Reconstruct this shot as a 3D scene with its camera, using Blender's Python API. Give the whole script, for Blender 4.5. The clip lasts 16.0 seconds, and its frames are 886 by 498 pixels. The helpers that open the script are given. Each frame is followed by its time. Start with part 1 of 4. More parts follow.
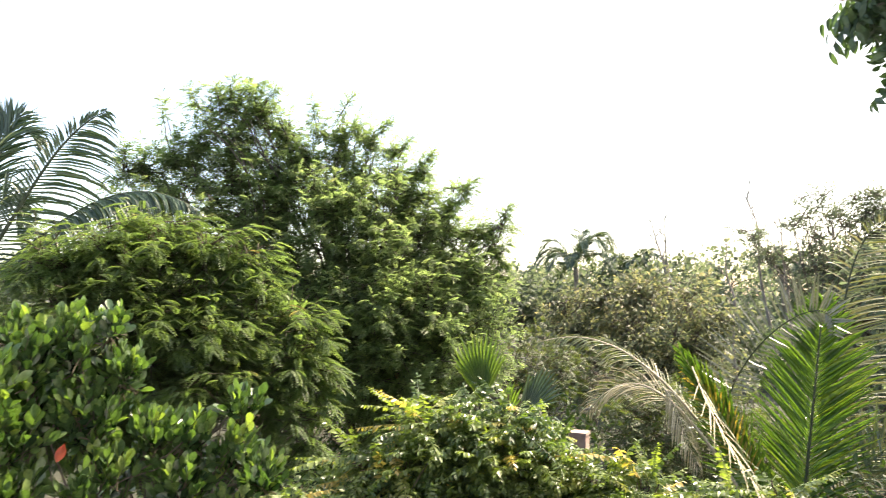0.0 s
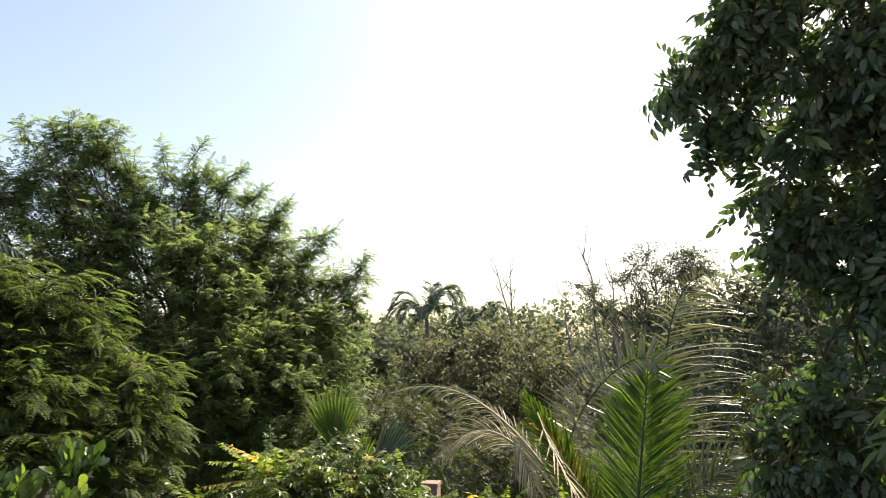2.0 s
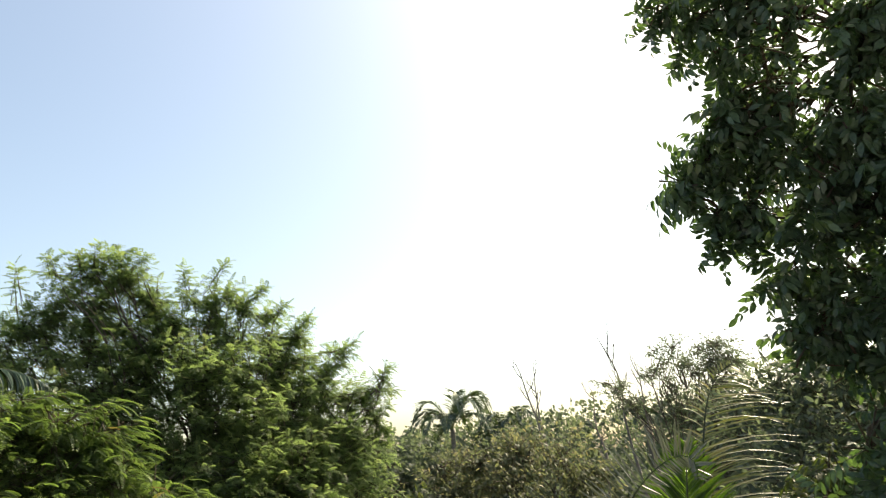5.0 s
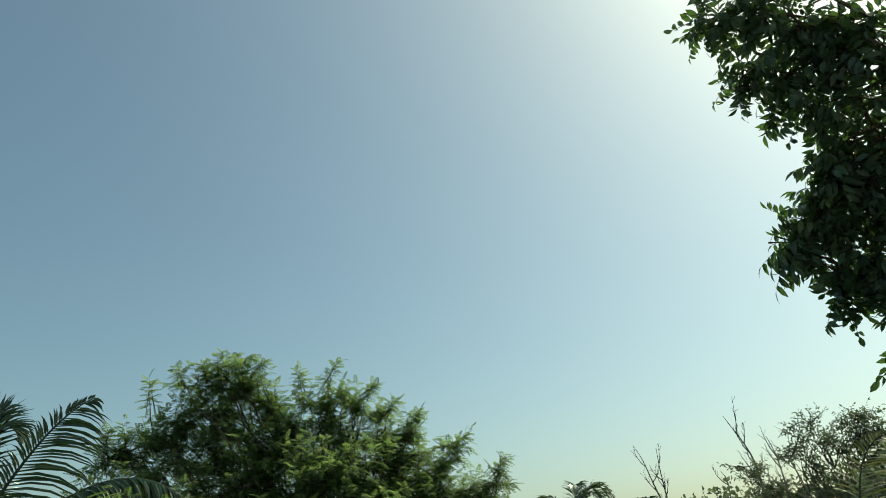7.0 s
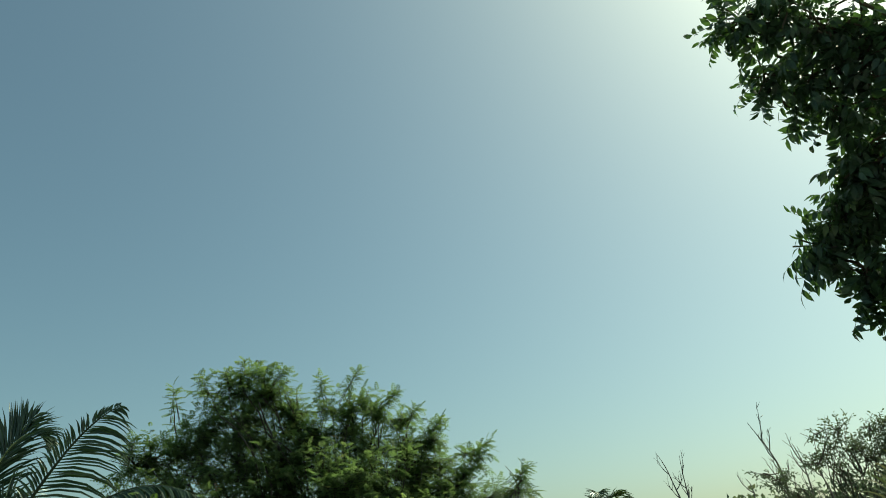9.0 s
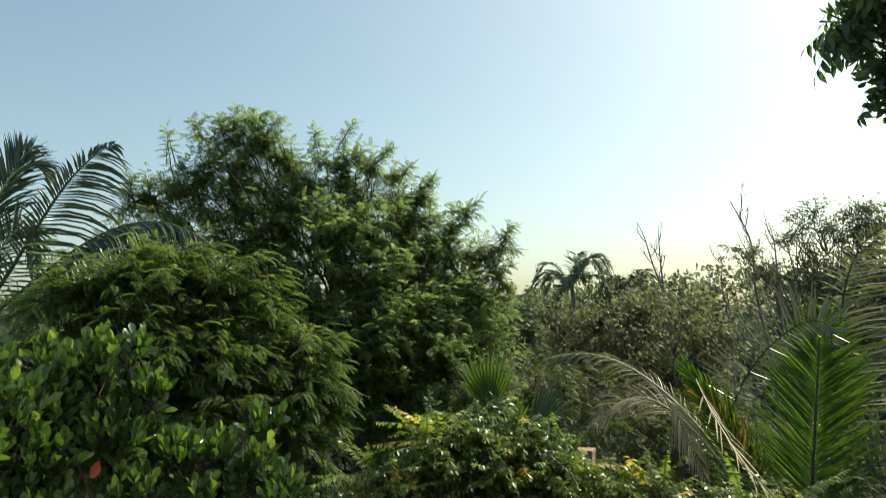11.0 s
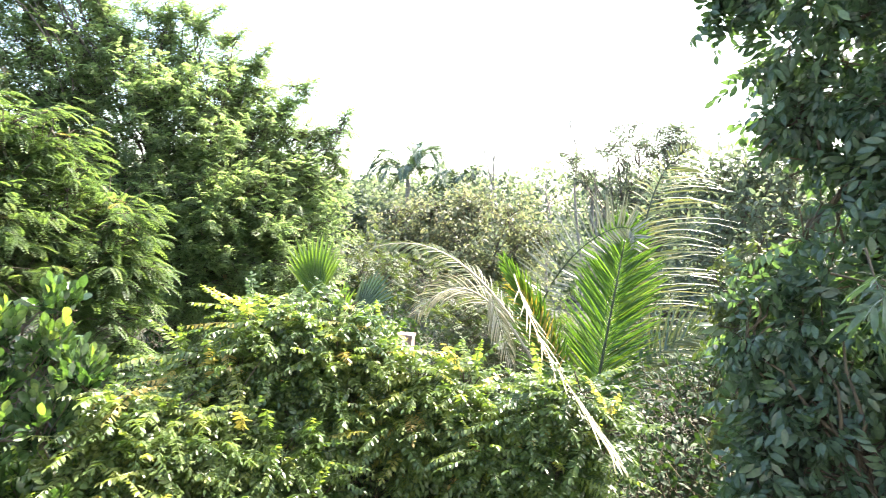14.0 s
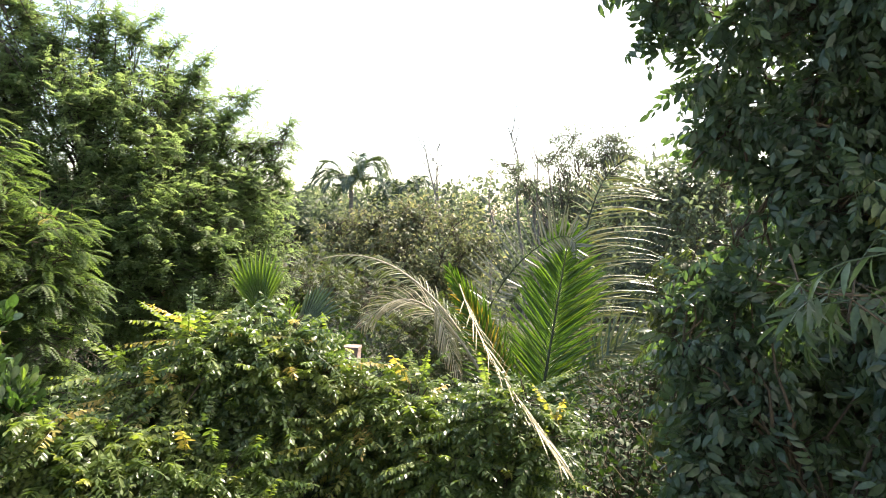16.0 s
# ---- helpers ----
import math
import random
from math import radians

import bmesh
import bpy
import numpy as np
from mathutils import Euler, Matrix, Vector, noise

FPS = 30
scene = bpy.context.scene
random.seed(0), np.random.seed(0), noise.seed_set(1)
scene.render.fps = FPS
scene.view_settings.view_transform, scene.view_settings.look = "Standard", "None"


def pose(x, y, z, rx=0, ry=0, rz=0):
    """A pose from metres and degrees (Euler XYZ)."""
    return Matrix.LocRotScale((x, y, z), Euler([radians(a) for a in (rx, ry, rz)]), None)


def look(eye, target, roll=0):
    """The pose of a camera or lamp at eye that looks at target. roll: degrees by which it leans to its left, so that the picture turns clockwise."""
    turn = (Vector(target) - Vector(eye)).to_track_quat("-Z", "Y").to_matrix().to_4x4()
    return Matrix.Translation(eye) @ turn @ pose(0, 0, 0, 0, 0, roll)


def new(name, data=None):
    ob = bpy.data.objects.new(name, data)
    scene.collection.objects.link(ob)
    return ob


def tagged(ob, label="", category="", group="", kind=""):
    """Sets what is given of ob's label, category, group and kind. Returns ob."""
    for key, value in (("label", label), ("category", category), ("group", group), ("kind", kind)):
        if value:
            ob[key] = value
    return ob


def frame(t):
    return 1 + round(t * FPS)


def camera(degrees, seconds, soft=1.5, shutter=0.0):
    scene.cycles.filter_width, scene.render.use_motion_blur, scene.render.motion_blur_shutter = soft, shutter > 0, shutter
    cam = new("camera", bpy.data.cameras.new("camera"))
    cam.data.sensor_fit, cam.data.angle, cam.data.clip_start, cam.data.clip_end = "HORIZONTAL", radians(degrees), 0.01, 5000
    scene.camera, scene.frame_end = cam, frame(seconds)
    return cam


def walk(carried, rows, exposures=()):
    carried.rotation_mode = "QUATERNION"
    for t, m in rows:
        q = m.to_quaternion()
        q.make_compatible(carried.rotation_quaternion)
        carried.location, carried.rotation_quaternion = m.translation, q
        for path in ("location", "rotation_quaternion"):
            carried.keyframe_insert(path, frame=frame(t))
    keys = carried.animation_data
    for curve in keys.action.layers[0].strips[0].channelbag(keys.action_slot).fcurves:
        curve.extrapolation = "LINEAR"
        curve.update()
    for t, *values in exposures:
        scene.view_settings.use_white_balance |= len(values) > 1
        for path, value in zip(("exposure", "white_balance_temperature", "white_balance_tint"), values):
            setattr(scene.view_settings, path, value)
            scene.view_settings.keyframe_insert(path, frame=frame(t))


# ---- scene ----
EYE = 6.2  # height of the viewer over the ground
cam = camera(66.88, 16.0, soft=0.9, shutter=0.4)
# seconds, x, y, z from the viewing spot, pitch, roll, yaw
PATH = [
    (0.0, 0.000, 0.000, 0.000, 4.00, -0.00, 0.00),
    (0.5, -0.004, 0.004, -0.004, 5.68, -0.03, -3.69),
    (1.0, -0.034, -0.056, -0.022, 7.33, -0.09, -6.70),
    (1.5, -0.064, -0.102, -0.023, 7.72, 0.19, -10.00),
    (2.0, -0.061, -0.097, -0.026, 8.40, 0.39, -12.61),
    (2.5, -0.036, -0.063, -0.004, 7.93, 1.10, -14.22),
    (3.0, -0.019, -0.039, -0.004, 8.57, 1.35, -14.89),
    (3.5, -0.019, -0.061, -0.004, 12.62, 1.50, -14.72),
    (3.7, -0.022, -0.067, 0.023, 12.72, 1.70, -14.64),
    (5.8, -0.100, -0.165, -0.058, 20.53, 4.41, -5.84),
    (6.0, -0.095, -0.163, -0.056, 21.05, 4.48, -4.65),
    (6.5, -0.111, -0.191, -0.071, 25.11, 4.80, -2.21),
    (7.0, -0.114, -0.198, -0.073, 25.86, 5.12, -0.64),
    (7.5, -0.116, -0.195, -0.080, 26.62, 5.52, 0.63),
    (8.0, -0.116, -0.201, -0.079, 27.37, 5.32, 0.89),
    (10.3, -0.158, -0.226, -0.084, 17.96, 3.27, 0.41),
    (10.5, -0.133, -0.185, -0.076, 13.59, 2.38, -0.29),
    (11.0, -0.111, -0.153, -0.067, 6.25, 1.40, -0.34),
    (11.5, -0.103, -0.108, -0.066, 2.25, -0.42, -5.62),
    (12.0, -0.103, -0.094, -0.054, -1.33, -1.18, -6.88),
    (12.5, -0.107, -0.094, -0.056, -2.79, -1.63, -6.42),
    (13.0, -0.107, -0.092, -0.053, -3.52, -1.00, -5.68),
    (13.5, -0.092, -0.046, -0.053, -4.19, -2.50, -9.99),
    (14.0, -0.085, -0.032, -0.054, -3.32, -2.92, -14.43),
    (14.5, -0.082, -0.033, -0.056, -2.90, -2.79, -16.56),
    (15.0, -0.081, -0.032, -0.056, -1.91, -3.17, -18.72),
    (15.5, -0.098, -0.057, -0.047, -1.49, -2.61, -20.17),
    (16.0, -0.102, -0.055, -0.042, -2.25, -2.28, -19.21),
]
# seconds, stops, kelvin, tint
EXPOSURES = [(0.0, 2.15, 7800, 12), (0.5, 1.7, 7800, 12), (1.0, 1.4, 7800, 12), (1.5, 1.25, 7800, 12), (2.5, 1.2, 7900, 10), (3.5, 1.15, 8000, 8), (5.8, 1.1, 8150, 0), (6.0, 1.05, 8150, -4), (6.5, 0.35, 7800, -13),
             (7.0, 0.0, 7350, -18), (8.2, -0.15, 7300, -25), (10.3, -0.1, 7450, -24), (10.6, 0.15, 7650, -18), (11.0, 0.6, 7850, -7), (11.5, 0.75, 7600, 1), (12.0, 1.15, 6850, 6), (12.5, 1.8, 6700, 6), (13.0, 2.6, 6650, 5),
             (13.5, 3.05, 6800, 7), (14.0, 3.1, 6850, 8), (14.5, 3.05, 7050, 9), (15.0, 2.8, 7200, 10), (15.5, 2.25, 7250, 10), (16.0, 2.0, 7400, 10)]
walk(cam, [(t, pose(x, y, EYE + z, 90 + p, r, w)) for t, x, y, z, p, r, w in PATH], EXPOSURES)

# ---- sky and sun ----
SUN_BEARING, SUN_HEIGHT = 62.0, 50.0
world = bpy.data.worlds.new("sky")
scene.world = world
world.use_nodes = True
wt = world.node_tree
sky = wt.nodes.new("ShaderNodeTexSky")
sky.sky_type = "NISHITA"
sky.sun_disc = False
sky.sun_elevation = radians(SUN_HEIGHT)
sky.sun_rotation = radians(SUN_BEARING)
sky.air_density, sky.dust_density, sky.ozone_density = 1.0, 2.7, 2.0
wt.nodes["Background"].inputs["Strength"].default_value = 0.14
wt.links.new(sky.outputs["Color"], wt.nodes["Background"].inputs["Color"])
sun = new("sun", bpy.data.lights.new("sun", "SUN"))
sun.data.energy, sun.data.angle, sun.data.color = 4.1, radians(0.6), (1.0, 0.94, 0.84)
sb, sh = radians(SUN_BEARING), radians(SUN_HEIGHT)
sun.matrix_world = look((0, 0, 0), (-math.sin(sb) * math.cos(sh), -math.cos(sb) * math.cos(sh), -math.sin(sh)))


def at(bearing, rise, dist):
    """The place that many metres from the viewing spot, at a bearing to the right of straight ahead and a rise over the horizon."""
    b, e = radians(bearing), radians(rise)
    return np.array([dist * math.sin(b) * math.cos(e), dist * math.cos(b) * math.cos(e), EYE + dist * math.sin(e)])


# ---- materials ----
def nodes_of(name):
    mat = bpy.data.materials.new(name)
    mat.use_nodes = True
    tree = mat.node_tree
    return mat, tree, tree.nodes["Principled BSDF"], tree.nodes["Material Output"]


def leaf_material(name, stops, rough=0.42, through_amount=0.35, through_tint=(1.5, 1.6, 0.5), coat=0.0, grain=60.0, shine=0.5):
    """Leaf surface: the tone of each leaf picks its colour; veins and blotches on top; light comes through the blade."""
    mat, tree, bsdf, out = nodes_of(name)
    add, link = tree.nodes.new, tree.links.new
    tone = add("ShaderNodeAttribute")
    tone.attribute_name = "tone"
    ramp = add("ShaderNodeValToRGB")
    els = ramp.color_ramp.elements
    while len(els) < len(stops):
        els.new(0.5)
    for e, (p, c) in zip(els, stops):
        e.position, e.color = p, (1.05 * c[0], c[1], 1.4 * c[2], 1)
    coords = add("ShaderNodeTexCoord")
    blotch = add("ShaderNodeTexNoise")
    blotch.inputs["Scale"].default_value, blotch.inputs["Detail"].default_value = 3.0, 3.0
    fine = add("ShaderNodeTexNoise")
    fine.inputs["Scale"].default_value, fine.inputs["Detail"].default_value = grain, 2.0
    both = add("ShaderNodeMath")
    both.operation = "MULTIPLY_ADD"
    both.inputs[1].default_value = 0.55
    hsv = add("ShaderNodeHueSaturation")
    val = add("ShaderNodeMapRange")
    val.inputs["From Min"].default_value, val.inputs["From Max"].default_value = 0.4, 1.15
    val.inputs["To Min"].default_value, val.inputs["To Max"].default_value = 0.65, 1.4
    link(coords.outputs["Object"], blotch.inputs["Vector"])
    link(coords.outputs["Object"], fine.inputs["Vector"])
    link(blotch.outputs["Fac"], both.inputs[0])
    link(fine.outputs["Fac"], both.inputs[2])
    link(both.outputs[0], val.inputs["Value"])
    link(tone.outputs["Fac"], ramp.inputs["Fac"])
    link(ramp.outputs["Color"], hsv.inputs["Color"])
    link(val.outputs["Result"], hsv.inputs["Value"])
    link(hsv.outputs["Color"], bsdf.inputs["Base Color"])
    bump = add("ShaderNodeBump")
    bump.inputs["Strength"].default_value, bump.inputs["Distance"].default_value = 0.25, 0.004
    link(fine.outputs["Fac"], bump.inputs["Height"])
    link(bump.outputs["Normal"], bsdf.inputs["Normal"])
    bsdf.inputs["Roughness"].default_value = rough
    bsdf.inputs["Specular IOR Level"].default_value = shine
    bsdf.inputs["Coat Weight"].default_value = coat
    bsdf.inputs["Coat Roughness"].default_value = 0.25
    gain = add("ShaderNodeVectorMath")
    gain.operation = "MULTIPLY"
    gain.inputs[1].default_value = through_tint
    link(hsv.outputs["Color"], gain.inputs[0])
    glow = add("ShaderNodeBsdfTranslucent")
    link(gain.outputs["Vector"], glow.inputs["Color"])
    mix = add("ShaderNodeMixShader")
    mix.inputs["Fac"].default_value = through_amount
    link(bsdf.outputs["BSDF"], mix.inputs[1])
    link(glow.outputs["BSDF"], mix.inputs[2])
    link(mix.outputs["Shader"], out.inputs["Surface"])
    return mat


def solid_material(name, dark, light, scale, rough=0.85, relief=0.02, stretch=(1, 1, 1)):
    """Bark, soil, plaster: two tones at two scales with relief."""
    mat, tree, bsdf, out = nodes_of(name)
    add, link = tree.nodes.new, tree.links.new
    coords, mapping = add("ShaderNodeTexCoord"), add("ShaderNodeMapping")
    mapping.inputs["Scale"].default_value = stretch
    big, small = add("ShaderNodeTexNoise"), add("ShaderNodeTexNoise")
    big.inputs["Scale"].default_value, big.inputs["Detail"].default_value = scale, 4.0
    small.inputs["Scale"].default_value, small.inputs["Detail"].default_value = scale * 9, 6.0
    mix = add("ShaderNodeMath")
    mix.operation = "MULTIPLY_ADD"
    mix.inputs[1].default_value = 0.5
    half = add("ShaderNodeMath")
    half.operation = "MULTIPLY"
    half.inputs[1].default_value = 0.5
    ramp = add("ShaderNodeValToRGB")
    ramp.color_ramp.elements[0].position, ramp.color_ramp.elements[0].color = 0.32, (*dark, 1)
    ramp.color_ramp.elements[1].position, ramp.color_ramp.elements[1].color = 0.68, (*light, 1)
    link(coords.outputs["Object"], mapping.inputs["Vector"])
    link(mapping.outputs["Vector"], big.inputs["Vector"])
    link(mapping.outputs["Vector"], small.inputs["Vector"])
    link(small.outputs["Fac"], half.inputs[0])
    link(big.outputs["Fac"], mix.inputs[0])
    link(half.outputs[0], mix.inputs[2])
    link(mix.outputs[0], ramp.inputs["Fac"])
    link(ramp.outputs["Color"], bsdf.inputs["Base Color"])
    bump = add("ShaderNodeBump")
    bump.inputs["Strength"].default_value, bump.inputs["Distance"].default_value = 0.6, relief
    link(small.outputs["Fac"], bump.inputs["Height"])
    link(bump.outputs["Normal"], bsdf.inputs["Normal"])
    bsdf.inputs["Roughness"].default_value = rough
    return mat


FEATHER = leaf_material("feathery_leaf", [(0, (0.112, 0.168, 0.058)), (0.55, (0.172, 0.236, 0.084)), (0.88, (0.225, 0.270, 0.096)), (1, (0.28, 0.20, 0.09))], 0.45, 0.70, (1.28, 1.36, 0.85))
FEATHER_LIGHT = leaf_material("pale_feathery_leaf", [(0, (0.062, 0.102, 0.034)), (0.55, (0.102, 0.156, 0.049)), (0.9, (0.148, 0.200, 0.063)), (1, (0.21, 0.16, 0.065))], 0.42, 0.56, (1.32, 1.42, 0.6))
GLOSSY = leaf_material("glossy_broad_leaf", [(0, (0.022, 0.050, 0.018)), (0.5, (0.056, 0.105, 0.032)), (0.8, (0.105, 0.17, 0.045)), (1, (0.20, 0.27, 0.06))], 0.24, 0.4, (1.35, 1.55, 0.45), coat=0.6)
PINNATE = leaf_material("pinnate_leaf", [(0, (0.042, 0.080, 0.023)), (0.5, (0.100, 0.158, 0.042)), (0.82, (0.180, 0.240, 0.060)), (0.95, (0.28, 0.31, 0.075)), (1, (0.40, 0.33, 0.10))], 0.32, 0.52, (1.25, 1.36, 0.4), coat=0.2)
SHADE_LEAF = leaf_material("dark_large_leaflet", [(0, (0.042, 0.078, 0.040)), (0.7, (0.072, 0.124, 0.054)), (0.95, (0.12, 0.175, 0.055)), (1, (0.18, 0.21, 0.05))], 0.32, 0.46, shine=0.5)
DULL = leaf_material("leathery_dull_leaf", [(0, (0.072, 0.100, 0.042)), (0.5, (0.145, 0.164, 0.070)), (0.8, (0.225, 0.216, 0.098)), (1, (0.31, 0.26, 0.13))], 0.5, 0.58, (1.2, 1.2, 0.8))
# far leaves greyed and paled: the distance haze is put into their colour
WOODS = leaf_material("far_wood_leaf", [(0, (0.070, 0.098, 0.054)), (0.6, (0.112, 0.144, 0.076)), (1, (0.165, 0.18, 0.095))], 0.55, 0.6, (1.2, 1.25, 0.8))
# undergrowth green darkened so the shade of the hollows is in the leaf colour
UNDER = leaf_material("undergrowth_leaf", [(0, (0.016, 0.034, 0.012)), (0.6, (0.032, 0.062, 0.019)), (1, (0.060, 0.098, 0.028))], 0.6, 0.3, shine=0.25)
UNDER_LIGHT = leaf_material("olive_undergrowth_leaf", [(0, (0.040, 0.058, 0.020)), (0.6, (0.066, 0.090, 0.030)), (1, (0.11, 0.12, 0.045))], 0.55, 0.4)
PALM = leaf_material("coconut_leaflet", [(0, (0.026, 0.052, 0.022)), (0.6, (0.046, 0.082, 0.030)), (1, (0.09, 0.12, 0.04))], 0.36, 0.16, coat=0.35)
PALM_GREEN = leaf_material("young_coconut_leaflet", [(0, (0.038, 0.086, 0.014)), (0.8, (0.076, 0.142, 0.022)), (1, (0.15, 0.18, 0.03))], 0.33, 0.46, (1.4, 1.5, 0.5))
FAN_GREEN = leaf_material("young_fan_leaf", [(0, (0.062, 0.120, 0.022)), (1, (0.130, 0.200, 0.036))], 0.36, 0.55, (1.4, 1.5, 0.45))
PALM_DRY = leaf_material("dry_coconut_leaflet", [(0, (0.17, 0.16, 0.060)), (0.5, (0.31, 0.29, 0.13)), (1, (0.50, 0.47, 0.27))], 0.4, 0.3, (1.1, 1.05, 0.7))
# pale grey-green here paints the sky sheen of the leaflets into the base colour
PALM_SHEEN = leaf_material("sheen_coconut_leaflet", [(0, (0.075, 0.092, 0.042)), (0.6, (0.125, 0.140, 0.070)), (1, (0.18, 0.18, 0.11))], 0.3, 0.16, (1.2, 1.2, 0.9), coat=0.8)
PALM_STRAW = leaf_material("fading_coconut_leaflet", [(0, (0.070, 0.100, 0.028)), (0.5, (0.135, 0.155, 0.050)), (1, (0.27, 0.25, 0.11))], 0.36, 0.3, (1.3, 1.3, 0.6), coat=0.4)
PALM_YELLOW = leaf_material("yellowed_coconut_leaflet", [(0, (0.17, 0.17, 0.035)), (1, (0.38, 0.29, 0.06))], 0.4, 0.45, (1.25, 1.15, 0.4))
RED_LEAF = leaf_material("withered_orange_leaf", [(0, (0.26, 0.045, 0.012)), (1, (0.14, 0.025, 0.010))], 0.45, 0.35, (1.2, 0.8, 0.5))
BARK = solid_material("grey_brown_bark", (0.04, 0.033, 0.025), (0.13, 0.107, 0.083), 3.0, 0.9, 0.03, (1, 1, 0.25))
TWIG = solid_material("brown_twig", (0.035, 0.030, 0.016), (0.085, 0.065, 0.038), 8.0)
DEADWOOD = solid_material("bleached_dead_wood", (0.10, 0.085, 0.07), (0.26, 0.23, 0.20), 5.0)
PALM_BARK = solid_material("ringed_palm_bark", (0.09, 0.08, 0.065), (0.26, 0.23, 0.19), 4.0, 0.9, 0.03, (0.4, 0.4, 3))
RACHIS = solid_material("palm_rachis", (0.16, 0.20, 0.06), (0.30, 0.32, 0.12), 4.0, 0.45, 0.004)
RACHIS_DARK = solid_material("dark_palm_rachis", (0.016, 0.026, 0.010), (0.040, 0.052, 0.020), 4.0, 0.55, 0.004)
RACHIS_DRY = solid_material("dry_palm_rachis", (0.24, 0.20, 0.13), (0.46, 0.40, 0.29), 4.0, 0.6, 0.004)
SOIL = solid_material("leaf_litter_soil", (0.014, 0.016, 0.008), (0.040, 0.040, 0.020), 0.6, 0.95, 0.05)
PLASTER = solid_material("weathered_pink_plaster", (0.20, 0.13, 0.11), (0.34, 0.24, 0.20), 1.2, 0.9, 0.01)
# colours of the unseen wall and floor, set by the light they bounce
BOUNCE_WALL = solid_material("bounce_wall_white", (0.50, 0.50, 0.48), (0.70, 0.69, 0.67), 0.9, 0.9, 0.01)
BOUNCE_FLOOR = solid_material("unseen_floor_grey", (0.22, 0.21, 0.19), (0.34, 0.33, 0.31), 1.4, 0.85, 0.01)


# ---- mesh tools ----
def mesh_from(name, V, F, material, tone=None, smooth=True):
    me = bpy.data.meshes.new(name)
    V, F = np.asarray(V, dtype=np.float32), np.asarray(F, dtype=np.int32)
    me.vertices.add(len(V))
    me.vertices.foreach_set("co", V.ravel())
    me.loops.add(F.size)
    me.loops.foreach_set("vertex_index", F.ravel())
    me.polygons.add(len(F))
    me.polygons.foreach_set("loop_start", np.arange(len(F), dtype=np.int32) * F.shape[1])
    me.polygons.foreach_set("use_smooth", np.full(len(F), smooth))
    me.update(calc_edges=True)
    if tone is not None:
        layer = me.attributes.new("tone", "FLOAT", "POINT")
        layer.data.foreach_set("value", np.asarray(tone, dtype=np.float32))
    me.materials.append(material)
    return me


def part(name, me, parent, label="", kind=""):
    ob = new(name, me)
    ob.parent = parent
    return tagged(ob, label, "", "", kind)


def thing(name, place, label, category, group="", kind=""):
    ob = new(name)
    ob.location = place
    return tagged(ob, label, category, group, kind)


def joined(pieces):
    """Several (V, F) as one."""
    Vs, Fs, n = [], [], 0
    for V, F in pieces:
        Vs.append(V)
        Fs.append(np.asarray(F) + n)
        n += len(V)
    return np.concatenate(Vs), np.concatenate(Fs)


def tube(points, radii, sides=6):
    """A tapered round limb along points."""
    pts = np.asarray(points, dtype=float)
    tang = np.gradient(pts, axis=0)
    tang /= np.linalg.norm(tang, axis=1)[:, None] + 1e-9
    ref = np.where(np.abs(tang[:, 2:3]) > 0.9, [[1.0, 0, 0]], [[0, 0, 1.0]])
    a = np.cross(tang, ref)
    a /= np.linalg.norm(a, axis=1)[:, None] + 1e-9
    b = np.cross(tang, a)
    ang = np.linspace(0, 2 * np.pi, sides, endpoint=False)
    ring = a[:, None] * np.cos(ang)[None, :, None] + b[:, None] * np.sin(ang)[None, :, None]
    V = (pts[:, None] + ring * np.asarray(radii)[:, None, None]).reshape(-1, 3)
    F = []
    for i in range(len(pts) - 1):
        for j in range(sides):
            p, q = i * sides + j, i * sides + (j + 1) % sides
            F += [(p, q, q + sides), (p, q + sides, p + sides)]
    V = np.vstack([V, pts[-1:] + tang[-1:] * radii[-1]])
    top = (len(pts) - 1) * sides
    F += [(top + j, top + (j + 1) % sides, len(V) - 1) for j in range(sides)]
    return V, np.array(F)


def bezier(ctrl, n):
    """A smooth curve of n points through the control polygon's ends."""
    ctrl = [np.asarray(c, dtype=float) for c in ctrl]
    out = []
    for t in np.linspace(0, 1, n):
        p = ctrl
        while len(p) > 1:
            p = [u * (1 - t) + v * t for u, v in zip(p, p[1:])]
        out.append(p[0])
    return np.array(out)


def unit(v):
    return v / (np.linalg.norm(v, axis=-1, keepdims=True) + 1e-9)


# leaf shapes: base at the origin, along +y, face up
def blade(length, width, widest=0.5, fold=0.25, curl=0.2, stations=4, point=1.0):
    ys = np.linspace(0, 1, stations)
    V, F = [], []
    for i, y in enumerate(ys):
        z = -curl * y * y * length
        if i in (0, stations - 1):
            V.append((0, y * length, z))
            continue
        w = width / 2 * (np.sin(np.pi * y ** (math.log(0.5) / math.log(widest))) ** point)
        V += [(-w, y * length, z + fold * w), (0, y * length, z), (w, y * length, z + fold * w)]
    last = len(V) - 1
    F += [(0, 2, 1), (0, 3, 2)]
    for i in range(stations - 3):
        a = 1 + 3 * i
        F += [(a, a + 1, a + 4), (a, a + 4, a + 3), (a + 1, a + 2, a + 5), (a + 1, a + 5, a + 4)]
    a = last - 3
    F += [(a, a + 1, last), (a + 1, a + 2, last)]
    return np.array(V, dtype=float), np.array(F)


def turned(V, yaw=0.0, pitch=0.0, roll=0.0, move=(0, 0, 0)):
    m = np.array(Euler((radians(pitch), radians(roll), radians(yaw)), "YXZ").to_matrix())
    return V @ m.T + np.array(move)


